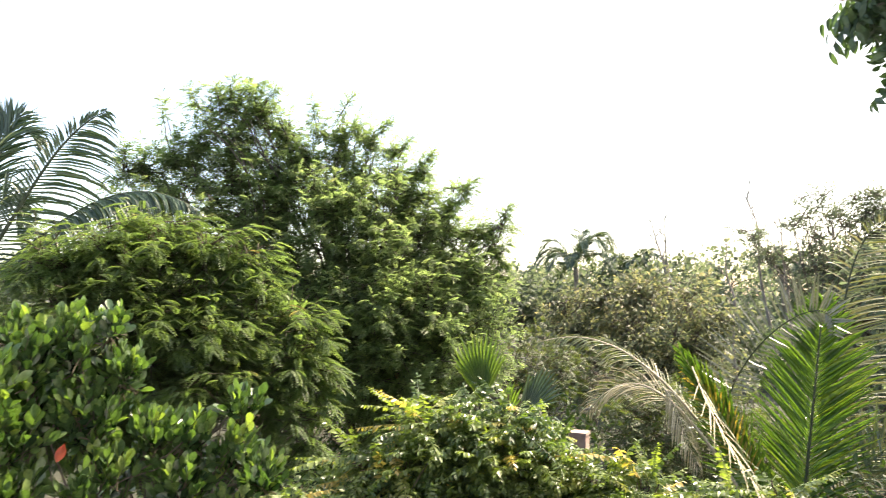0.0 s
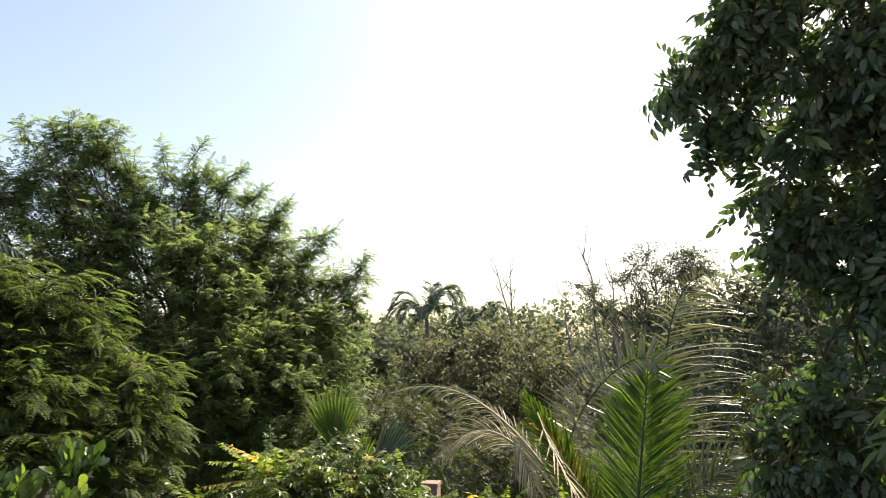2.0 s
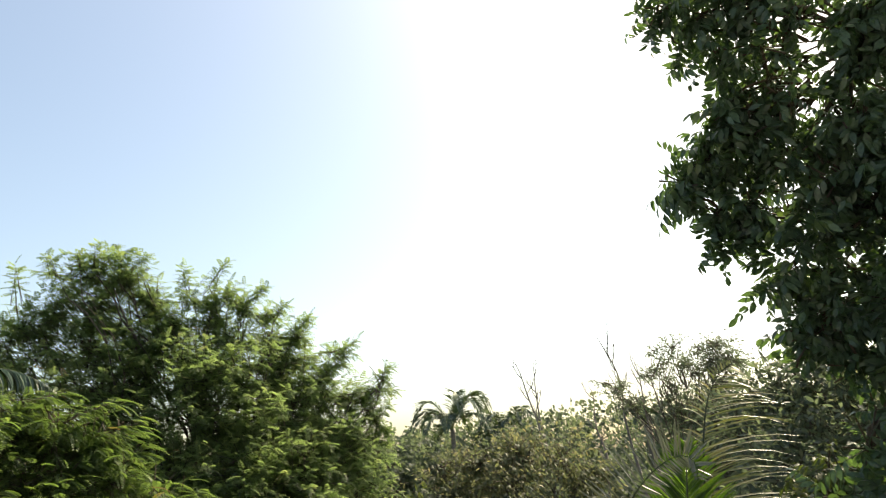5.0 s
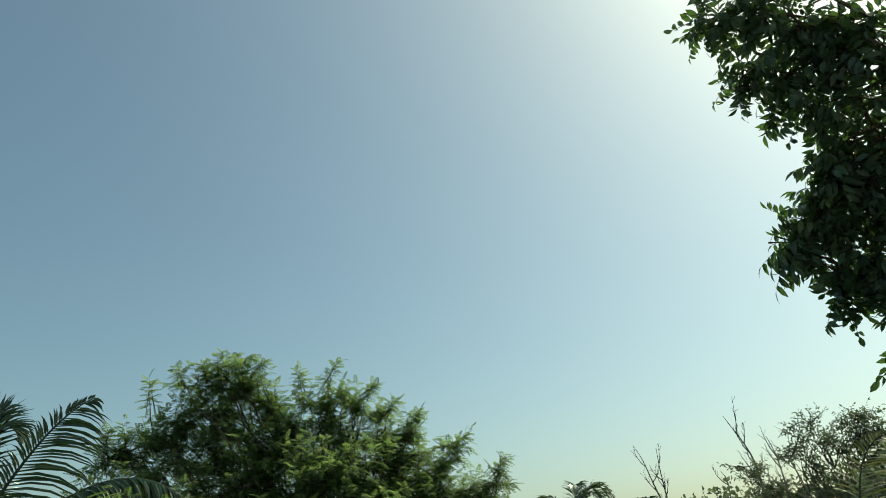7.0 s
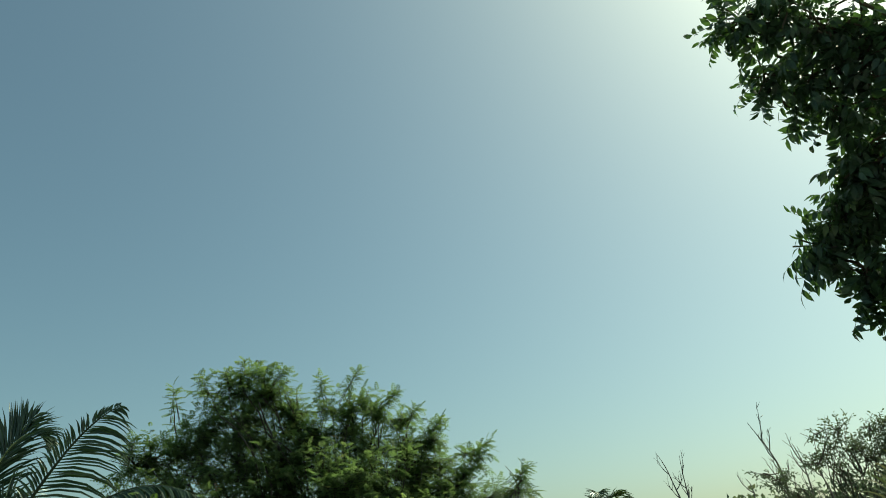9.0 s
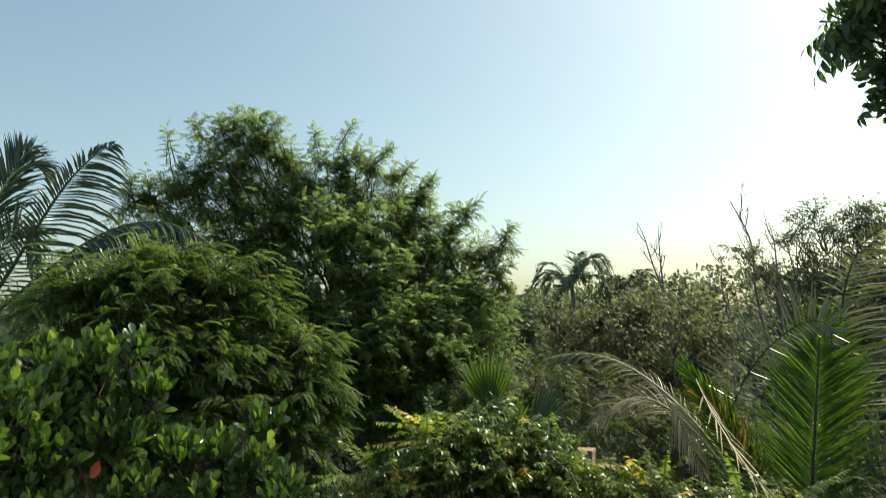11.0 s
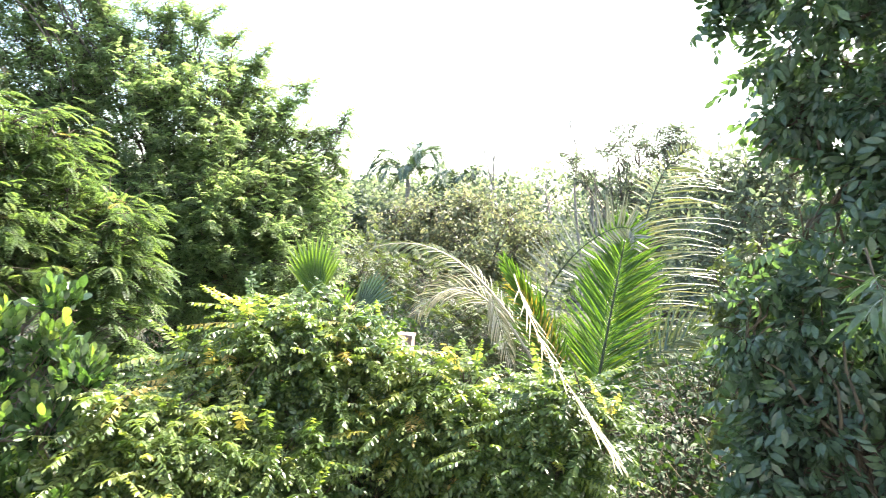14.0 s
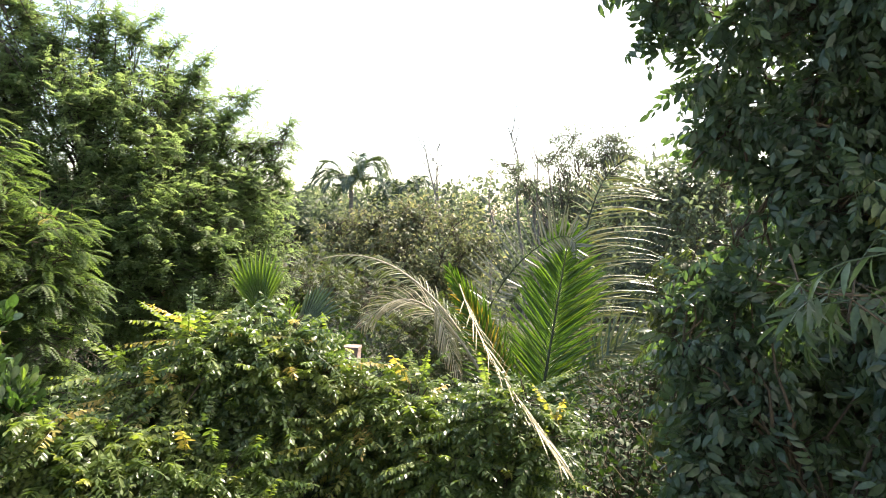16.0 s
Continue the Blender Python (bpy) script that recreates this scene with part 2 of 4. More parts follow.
def pinnate(pairs, leaflet, length, angle=62, droop=35, arch=0.25, taper=0.35, terminal=True, stalk=0.15, seed=0, loose=9):
    """A compound leaf: leaflets in two rows along an arched stalk."""
    rng = np.random.default_rng(seed)
    lv, lf = leaflet
    pieces = []
    for i in range(pairs):
        s = stalk + (1 - stalk) * (i + 0.5) / pairs
        k = 1 - taper * abs(2 * (s - 0.5)) ** 2
        for side in (-1, 1):
            V = turned(lv * k * rng.uniform(0.85, 1.1), 0, -droop + rng.normal(0, loose * 1.5), rng.normal(0, loose * 1.5))
            pieces.append((turned(V, -side * (angle + rng.normal(0, loose)), 0, 0, (0, s * length + 0.03 * side * length / pairs, -arch * s * s * length)), lf))
    if terminal:
        pieces.append((turned(lv * (1 - taper * 0.6), 0, -droop, 0, (0, length, -arch * length)), lf))
    ss = np.linspace(0, 1, 3)
    pieces.append(tube([(0, s * length, -arch * s * s * length) for s in ss], [0.012 * length] * 2 + [0.005 * length], 3))
    return joined(pieces)


def feather(pairs, length, pinna, width, droop=0.12, angle=58):
    """A twice-cut leaf: narrow pinnae in two rows, each a folded strip."""
    pieces = []
    for i in range(pairs):
        s = 0.12 + 0.88 * i / (pairs - 1)
        k = 0.55 + 0.45 * math.sin(math.pi * min(1, 0.25 + 0.75 * s))
        z = -droop * s * s * length
        for side in (-1, 1):
            a = radians(angle)
            d = np.array([side * math.sin(a), math.cos(a), -0.25])
            w = np.array([math.cos(a) * side, -math.sin(a), 0]) * width / 2
            p = np.array([0, s * length, z])
            e = p + d * pinna * k
            m = p + d * pinna * k * 0.5 + np.array([0, 0, 0.12 * pinna])
            pieces.append((np.array([p, m - w, e, m + w]), np.array([(0, 1, 2), (0, 2, 3)])))
    return joined(pieces)


def leaf_frames(D, up_bias, rng, spread):
    """Side, along and face directions for leaves that grow along D."""
    D = unit(D)
    up = np.tile(np.array([0, 0, 1.0]), (len(D), 1)) * up_bias + rng.normal(0, spread, (len(D), 3))
    X = unit(np.cross(D, up))
    return X, D, np.cross(X, D)


def spread_leaves(shape, P, X, Y, Z, S, tone):
    """All leaves, of one or several alike shapes, as one mesh: (V, F, tone per vertex)."""
    if isinstance(shape, list):
        got = [spread_one(sh, P[k::len(shape)], X[k::len(shape)], Y[k::len(shape)], Z[k::len(shape)], S[k::len(shape)], tone[k::len(shape)]) for k, sh in enumerate(shape)]
        V, F = joined([g[:2] for g in got])
        return V, F, np.concatenate([g[2] for g in got])
    return spread_one(shape, P, X, Y, Z, S, tone)


def spread_one(shape, P, X, Y, Z, S, tone):
    """All leaves of one kind as one mesh: (V, F, tone per vertex)."""
    tv, tf = shape
    n, k = len(P), len(tv)
    V = P[:, None] + S[:, None, None] * (tv[None, :, 0:1] * X[:, None] + tv[None, :, 1:2] * Y[:, None] + tv[None, :, 2:3] * Z[:, None])
    F = tf[None] + (np.arange(n) * k)[:, None, None]
    return V.reshape(-1, 3), F.reshape(-1, 3), np.repeat(tone, k)


def shoots_in(lobes, count, rng, inner=0.55, ragged=0.3, lift=0.35, length=0.4, jitter=0.45, tuft=0, tuft_r=0.2):
    """Shoots that fill rounded masses, gathered in tufts round the branch ends: start, direction, length, how high and far out each stands in its mass."""
    total = count
    if tuft:
        count = count // tuft
    weights = np.array([(l[1][0] * l[1][1] + l[1][1] * l[1][2] + l[1][0] * l[1][2]) for l in lobes]) + 0.03
    pick = rng.choice(len(lobes), count, p=weights / weights.sum())
    U = unit(rng.normal(0, 1, (count, 3)))
    C = np.array([l[0] for l in lobes])[pick]
    R = np.array([l[1] for l in lobes])[pick]
    wob = np.array([noise.noise(Vector(tuple(u * 1.7 + c * 3.1))) for u, c in zip(U, C)])
    rad = (inner + (1 - inner) * rng.random(count) ** 0.6) * (1 + ragged * wob)
    P = C + U * R * rad[:, None]
    D = unit(U + np.array([0, 0, lift]) + rng.normal(0, jitter, (count, 3)))
    if tuft:
        P, D, U, rad = [np.repeat(a, tuft, axis=0) for a in (P, D, U, rad)]
        scale = np.repeat(rng.uniform(0.6, 1.35, count), tuft)[:, None]
        off = rng.normal(0, 1, (len(P), 3)) * np.array([1, 1, 0.42])
        P = P + (off + D * rng.uniform(-1.6, 1.2, (len(P), 1))) * tuft_r * scale
        D = unit(D * 0.9 + unit(off) * 0.9 + rng.normal(0, 0.2, off.shape))
        total = len(P)
    L = length * rng.uniform(0.6, 1.4, total)
    return P, D, L, U, rad


def leaves_on(P, D, L, per, rng, angle=60, droop=0.2):
    """Leaves in a spiral along each shoot: place, growing direction, and share of the way along."""
    n = len(P)
    s = np.tile((np.arange(per) + 0.6) / per, (n, 1)) + rng.normal(0, 0.04, (n, per))
    ref = unit(np.cross(D, np.array([0.31, 0.52, 0.79])))
    oth = np.cross(D, ref)
    phi = np.tile(np.arange(per) * 2.4, (n, 1)) + rng.uniform(0, 6.28, (n, 1))
    perp = ref[:, None] * np.cos(phi)[..., None] + oth[:, None] * np.sin(phi)[..., None]
    a = np.radians(angle) * (1.15 - 0.75 * s)[..., None]
    Y = D[:, None] * np.cos(a) + perp * np.sin(a)
    Y = Y + np.array([0, 0, -droop]) + rng.normal(0, 0.12, Y.shape)
    Q = P[:, None] + D[:, None] * (L[:, None] * (s - 0.5))[..., None]
    return Q.reshape(-1, 3), unit(Y).reshape(-1, 3), s.ravel()


def twigs_of(P, D, L, rad=0.004):
    """Thin three-sided twigs under the shoots."""
    n = len(P)
    side = unit(np.cross(D, np.array([0.2, 0.3, 0.93])))
    oth = np.cross(D, side)
    V = []
    for end, r in ((-0.9, rad * 1.6), (0.5, rad * 0.5)):
        c = P + D * (L * end)[:, None]
        for ang in (0, 2.094, 4.189):
            V.append(c + (side * math.cos(ang) + oth * math.sin(ang)) * r)
    V = np.stack(V, 1).reshape(-1, 3)
    f = np.array([(0, 1, 4), (0, 4, 3), (1, 2, 5), (1, 5, 4), (2, 0, 3), (2, 3, 5)])
    return V, (f[None] + (np.arange(n) * 6)[:, None, None]).reshape(-1, 3)


def wiggle(a, b, rng, n=9, amount=0.06, sag=0.0):
    """A crooked way from a to b."""
    t = np.linspace(0, 1, n)[:, None]
    span = np.linalg.norm(b - a)
    pts = a * (1 - t) + b * t + np.array([0, 0, sag * span]) * (4 * t * (1 - t))
    off = np.zeros((n, 3))
    for k in (1, 2, 3):
        off += np.sin(np.pi * k * t) * rng.normal(0, amount * span / k, (1, 3))
    return pts + off


def plant(name, base, lobes, seed, count, per, shape, size, material, label, category="tree", group="", angle=60, droop=0.2, face=1.0,
          spread=0.35, length=0.4, lift=0.35, inner=0.5, ragged=0.3, trunk_r=0.12, trunk_top=None, loose=0, loose_name="leaf", tone_up=0.35, twig_r=0.004,
          branches=4, size_var=0.2, tip_tone=0.15, stems=1, flat=1.0, plain=None, twigs=True, tuft=0, tuft_r=0.2, sprigs=(), wood=BARK):
    """A tree or shrub: trunk, a limb to every mass of its crown, branches and twigs, and its leaves; the loose ones nearest the viewing spot are parts of their own."""
    rng = np.random.default_rng(seed)
    base = np.array(base, dtype=float)
    tree = thing(name, base, label, category, group)
    lobes = [(np.asarray(c, dtype=float), np.asarray(r if hasattr(r, "__len__") else (r, r, r), dtype=float)) for c, r in lobes]
    centre = np.mean([c for c, r in lobes], axis=0)
    low = min(c[2] for c, r in lobes)
    top = np.array(trunk_top) if trunk_top is not None else np.array([0.6 * base[0] + 0.4 * centre[0], 0.6 * base[1] + 0.4 * centre[1], base[2] + 0.75 * (low - base[2])])
    for s in range(stems):
        shift = np.array([rng.normal(0, 0.25), rng.normal(0, 0.25), 0]) if s else np.zeros(3)
        way = wiggle(base + shift * 0.5 - np.array([0, 0, 0.15]), top + shift, rng, 8, 0.03)
        part("trunk", mesh_from("trunk", *[(v - base) if i == 0 else v for i, v in enumerate(tube(way, np.linspace(trunk_r * 1.25, trunk_r * 0.75, 8) / (1 + 0.4 * s), 10))], BARK), tree)
    P, D, L, U, rad = shoots_in(lobes, count, rng, inner, ragged, lift, length, 0.45, tuft, tuft_r)
    keep = P[:, 2] > 0.1
    P, D, L, U, rad = P[keep], D[keep], L[keep], U[keep], rad[keep]
    fine = []
    for a, b in sprigs:
        for turn in range(3):
            o = unit(b - a) + rng.normal(0, 0.16, 3)
            span = np.linalg.norm(b - a)
            P, D = np.vstack([P, a + (b - a) * (0.45 + 0.08 * turn) + rng.normal(0, 0.02, 3)]), np.vstack([D, unit(o)])
            L, U, rad = np.append(L, span * 0.9), np.vstack([U, (0, 0, 0.4)]), np.append(rad, 0.8)
        root = min((c for c, r in lobes), key=lambda q: np.linalg.norm(q - a))
        fine.append(tube(np.vstack([wiggle(root, a, rng, 4, 0.05)[:-1], wiggle(a, a + (b - a) * 0.9, rng, 4, 0.03)]), np.linspace(trunk_r * 0.12, trunk_r * 0.03, 7), 4))
    for c, r in lobes:
        big = [q for q, qr in lobes if qr[0] > 0.2]
        start = min(big, key=lambda q: np.linalg.norm(q - c)) if max(r) < 0.16 and big else top
        way = wiggle(start, c, rng, 7, 0.05, 0.03)
        V, F = tube(way, np.linspace(trunk_r * 0.5, trunk_r * 0.13, 7) * min(1.0, 0.2 + r[0] * 0.7), 7)
        part("limb", mesh_from("limb", V - base, F, wood), tree)
        near = np.argsort(np.linalg.norm((P - c) / r, axis=1))[: max(branches * 12, 12)]
        for j in rng.choice(near, min(branches, len(near)), replace=False):
            fine.append(tube(wiggle(way[rng.integers(3, 7)], c + (P[j] - c) * 1.0, rng, 5, 0.07), np.linspace(trunk_r * 0.2, trunk_r * 0.05, 5), 5))
    far = rng.choice(len(P), min(len(P), branches * len(lobes) * 4), replace=False)
    for j in far:
        c = min((l[0] for l in lobes), key=lambda q: np.linalg.norm(q - P[j]))
        fine.append(tube(wiggle(c, P[j], rng, 4, 0.08), np.linspace(trunk_r * 0.12, trunk_r * 0.04, 4), 4))
    V, F = joined(fine)
    part("branchwork", mesh_from("branchwork", V - base, F, wood), tree, kind="stuff")
    if twigs:
        V, F = twigs_of(P, D, L, twig_r)
        part("twigwork", mesh_from("twigwork", V - base, F, TWIG), tree, kind="stuff")
    Q, Y, s = leaves_on(P, D, L, per, rng, angle, droop)
    Y[:, 2] *= flat
    X, Y, Z = leaf_frames(Y, face, rng, spread)
    S = size * rng.uniform(1 - size_var, 1 + size_var, len(Q))
    # upper outer leaves get lighter tones: sunlit tops painted in, plus young growth
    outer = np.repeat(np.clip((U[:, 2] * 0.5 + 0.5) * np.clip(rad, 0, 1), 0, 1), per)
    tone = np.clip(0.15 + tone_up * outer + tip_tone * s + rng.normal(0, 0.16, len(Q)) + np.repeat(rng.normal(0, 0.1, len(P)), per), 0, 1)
    order = np.argsort(np.linalg.norm(Q - np.array([0, 0, EYE]), axis=1))
    pieces, rest = order[:loose], order[loose:]
    if loose:
        kinds = []
        for k in range(10):
            tv, tf = shape[k % len(shape)] if isinstance(shape, list) else shape
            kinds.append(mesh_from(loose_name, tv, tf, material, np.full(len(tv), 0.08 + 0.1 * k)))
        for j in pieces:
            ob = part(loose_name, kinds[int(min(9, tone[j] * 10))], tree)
            m = Matrix.Identity(4)
            for r in range(3):
                m[r][0], m[r][1], m[r][2], m[r][3] = X[j][r] * S[j], Y[j][r] * S[j], Z[j][r] * S[j], Q[j][r] - base[r]
            ob.matrix_local = m
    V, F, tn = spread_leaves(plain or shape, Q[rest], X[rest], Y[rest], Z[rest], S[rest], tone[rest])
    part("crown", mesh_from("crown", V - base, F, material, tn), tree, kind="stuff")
    return tree


def lobe(bearing, rise, dist, r):
    return at(bearing, rise, dist), r


def masses(rows, less=0.0, least=0.04, depth=1.0, height=1.0):
    """Rounded leaf masses from rows of bearing, rise, distance and outer radius; less: by how much the leaves reach past the shoots."""
    return [(at(b, e, d), np.array([1.0, depth, height]) * max(least, r - less)) for b, e, d, r in rows]


def sprigs_of(rows, dist):
    """Outer shoots from rows of bearing and rise of foot and tip."""
    return [(at(b0, e0, dist), at(b1, e1, dist)) for b0, e0, b1, e1 in rows]


# ---- ground ----
def ground():
    n, half = 90, 450.0
    g = np.sign(np.linspace(-1, 1, n)) * np.abs(np.linspace(-1, 1, n)) ** 2.2 * half
    V = np.array([(x, y + 40, 0.25 * noise.noise(Vector((x * 0.15, y * 0.15, 0))) + max(0, math.hypot(x, y) - 60) * 0.012) for y in g for x in g])
    F = [(j * n + i, j * n + i + 1, (j + 1) * n + i + 1, (j + 1) * n + i) for j in range(n - 1) for i in range(n - 1)]
    tagged(new("ground", mesh_from("ground", V, F, SOIL)), "brown soil and leaf litter under the trees", "ground", "", "structure")


ground()

# ---- unseen wall and floor added at the viewing spot to bounce light ----
def box(lo, hi):
    (a, b, c), (e, f, g) = lo, hi
    V = np.array([(x, y, z) for z in (c, g) for y in (b, f) for x in (a, e)], dtype=float)
    F = np.array([(0, 2, 3, 1), (4, 5, 7, 6), (0, 1, 5, 4), (2, 6, 7, 3), (1, 3, 7, 5), (0, 4, 6, 2)])
    return V, F


tagged(new("wall_south", mesh_from("wall_south", *box((-8, -1.75, -0.2), (8, -1.5, 9.6)), BOUNCE_WALL, None, False)), "unseen white wall added behind the viewing spot to bounce light", "wall", "", "structure")
tagged(new("floor", mesh_from("floor", *box((-8, -1.497, EYE - 1.72), (8, 0.3, EYE - 1.56)), BOUNCE_FLOOR, None, False)), "unseen grey floor added under the viewing spot to tame bounced light", "floor", "", "structure")

# ---- trees ----
FEATHER_LEAF = feather(4, 0.125, 0.055, 0.028, 0.25, 50)
BUSH_FEATHER = feather(4, 0.11, 0.050, 0.024)
FEATHER_BIG = feather(8, 0.25, 0.075, 0.024, 0.35, 55)
OBOVATE = blade(0.110, 0.054, 0.62, 0.35, 0.10, 8, 0.75)
OBOVATE_PLAIN = blade(0.110, 0.054, 0.62, 0.35, 0.10, 7, 0.75)
LEAFLET = blade(0.070, 0.030, 0.45, 0.15, 0.15, 4)
SMALL_LEAFLET, DARK_SMALL = blade(0.070, 0.029, 0.45, 0.15, 0.15, 4), blade(0.108, 0.044, 0.48, 0.25, 0.25, 4)
BILIMBI_PLAIN, BILIMBI = [[pinnate(n, shape, length, 72, 28, 0.12 + 0.06 * k, 0.45, seed=k, loose=12) for k, (n, length) in enumerate(((13, 0.44), (10, 0.35), (14, 0.50), (9, 0.30)))] for shape in (SMALL_LEAFLET, LEAFLET)]
DARK_LEAFLET = blade(0.108, 0.044, 0.48, 0.25, 0.25, 6, 0.85)
DARK_PLAIN, DARK_LEAF = [[pinnate(n, shape, length, 55, 46, 0.2 + 0.1 * k, 0.2, seed=10 + k, loose=12) for k, (n, length) in enumerate(((4, 0.24), (3, 0.2), (5, 0.28)))] for shape in (DARK_SMALL, DARK_LEAFLET)]
BROAD = blade(0.16, 0.065, 0.5, 0.2, 0.25, 4)
CLUMP_LEAF = blade(0.26, 0.17, 0.5, 0.3, 0.2, 3)

CROWN_TOP = [(-19.8, 14.7, 10.8, 0.31), (-17.4, 15.5, 10.8, 0.34), (-15.5, 15.2, 10.8, 0.33), (-17.5, 12.7, 10.8, 0.45), (-20.0, 12.1, 10.8, 0.36), (-14.3, 12.2, 10.8, 0.32), (-22.3, 10.8, 10.8, 0.30), (-24.1, 10.0, 10.8, 0.30), (-25.7, 9.5, 10.8, 0.18),
             (-22.7, 8.4, 10.8, 0.34), (-10.7, 13.8, 10.7, 0.26), (-11.7, 11.7, 10.7, 0.32), (-9.0, 11.9, 10.7, 0.34), (-6.3, 13.2, 10.7, 0.27), (-4.6, 12.3, 10.7, 0.23), (-7.1, 10.0, 10.7, 0.46), (-10.5, 9.1, 10.7, 0.46), (-13.8, 7.1, 10.4, 0.44)]
CROWN_EDGE = [(-1.9, 10.6, 10.6, 0.23), (-1.5, 8.6, 10.6, 0.27), (1.8, 9.0, 10.6, 0.18), (0.7, 7.6, 10.6, 0.21), (-3.2, 7.1, 10.6, 0.37), (5.4, 6.9, 10.6, 0.13), (4.0, 5.8, 10.6, 0.18), (2.1, 5.4, 10.6, 0.27), (4.6, 3.4, 10.6, 0.20), (0.1, 3.5, 10.6, 0.41)]
CROWN_BODY = [(-4.8, 4.2, 10.2, 0.60), (-9.1, 4.7, 10.1, 0.62), (-13.8, 2.8, 10.2, 0.62), (3.0, 0.8, 10.3, 0.42), (-1.4, -0.3, 10.1, 0.66), (-6.3, -0.2, 9.8, 0.70), (-11.0, -1.0, 9.9, 0.66), (3.4, -3.1, 10.3, 0.40), (-0.8, -4.6, 10.1, 0.55), (3.2, -6.6, 10.3, 0.39),
              (-17.5, 2.4, 10.3, 0.55), (-21.4, 5.2, 10.3, 0.49), (-24.8, 6.0, 10.3, 0.47), (-5.4, -5.4, 10.6, 0.61), (-9.2, -5.7, 10.6, 0.60), (-4.5, -9.6, 10.6, 0.69), (0.3, -10.2, 10.6, 0.60), (-12.9, -7.0, 10.6, 0.68), (-5.8, 7.2, 10.1, 0.42), (-9.5, 7.6, 10.0, 0.42)]
CROWN_FILL = [(-17.6, 9.4, 10.7, 0.40), (-14.6, 9.6, 10.6, 0.40), (-20.6, 9.6, 10.7, 0.36), (-12.4, 10.2, 10.6, 0.34), (-3.6, 9.8, 10.6, 0.34), (-0.6, 5.8, 10.5, 0.36), (-2.6, 5.0, 10.3, 0.40), (-16.6, 6.4, 10.4, 0.5), (1.6, 2.4, 10.4, 0.36), (-13.5, 14.0, 10.8, 0.2), (-8.4, 13.6, 10.7, 0.2), (3.8, 4.4, 10.5, 0.2), (-4.5, -0.8, 9.7, 0.46), (-1.2, -1.7, 9.7, 0.46), (-6.9, -3.1, 9.7, 0.46), (-3.1, -5.0, 9.7, 0.46), (-5.9, -7.3, 9.7, 0.46), (-0.2, -5.5, 9.7, 0.46)]
# sprigs that stick out along the top and the edge
OUTER_SPRIGS = [(-22.8, 13.2, -23.1, 15.4), (-25.8, 10.2, -25.6, 11.6), (-17.8, 15.8, -17.7, 17.6), (-20.6, 15.2, -21.0, 16.4), (-14.8, 16.0, -14.2, 17.0), (-11.0, 14.7, -11.2, 16.2), (-9.1, 14.6, -7.9, 16.7), (-5.3, 13.8, -4.6, 14.7), (-3.7, 12.3, -2.7, 13.2), (-1.6, 11.3, -0.8, 12.1),
                (1.4, 9.1, 3.2, 10.0), (4.8, 6.6, 6.2, 7.7), (4.5, 5.8, 6.4, 5.7), (4.6, 3.2, 5.7, 2.4), (3.8, -1.9, 5.7, -1.5), (4.0, 2.0, 5.7, 1.5), (-16.7, 16.6, -15.3, 17.5), (-18.7, 15.3, -19.2, 16.9), (-7.1, 13.4, -7.6, 14.4)]
plant("feathery_tree", (-1.6, 10.4, 0), masses(CROWN_TOP, 0.06, 0.06) + masses(CROWN_BODY + CROWN_FILL, -0.04, 0.06) + masses(CROWN_EDGE, 0.02, 0.08),
    11, 3200, 13, FEATHER_LEAF, 0.95, FEATHER, "tall feathery-leaved tree with a broad ragged green crown", trunk_r=0.085, trunk_top=at(-8, -8, 10.6), length=0.42, inner=0.3, ragged=0.5, lift=0.4, angle=72, droop=0.25, face=1.6, flat=0.7, branches=3, sprigs=sprigs_of(OUTER_SPRIGS, 10.6), tone_up=0.2)
SPRAY_MASSES = [(-26.6, 3.4, 7.3, 0.32), (-22.8, 4.1, 7.3, 0.28), (-19.5, 3.8, 7.3, 0.25), (-17.1, 2.3, 7.3, 0.20), (-15.4, 0.1, 7.3, 0.20), (-25.3, -0.2, 7.3, 0.39), (-20.3, -0.9, 7.3, 0.34), (-13.0, -2.0, 7.3, 0.18), (-11.2, -2.4, 7.3, 0.13), (-16.2, -3.6, 7.3, 0.30), (-12.3, -5.5, 7.3, 0.22),
                (-10.7, -6.9, 7.3, 0.14), (-14.1, -8.7, 7.3, 0.26), (-11.9, -10.1, 7.3, 0.18), (-11.3, -12.4, 7.3, 0.12), (-15.0, -12.3, 7.1, 0.25), (-17.5, -6.7, 7.3, 0.31), (-22.0, -5.3, 7.5, 0.31), (-25.7, -4.4, 7.3, 0.32), (-30.7, 2.5, 7.3, 0.35), (-31.1, -2.3, 7.3, 0.40), (-24, -9.5, 7.4, 0.5), (-30, -8, 7.2, 0.5), (-20.0, -3.5, 7.1, 0.34), (-19.5, -7.2, 7.0, 0.3), (-23.5, -2.0, 7.1, 0.3), (-28, -1, 7.1, 0.35)]
SPRAY_SPRIGS = [(-12.3, -2.0, -9.1, -1.7), (-10.7, -5.9, -8.8, -6.4), (-11.0, -7.3, -9.4, -9.0), (-11.4, -11.5, -10.1, -13.0), (-14.9, 1.0, -13.4, 2.4), (-16.6, 3.2, -13.8, 4.1), (-18.3, 4.8, -15.8, 5.7), (-22.2, 5.7, -19.5, 6.3), (-26.6, 5.3, -24.5, 6.1), (-11.4, -4.1, -9.4, -3.6)]
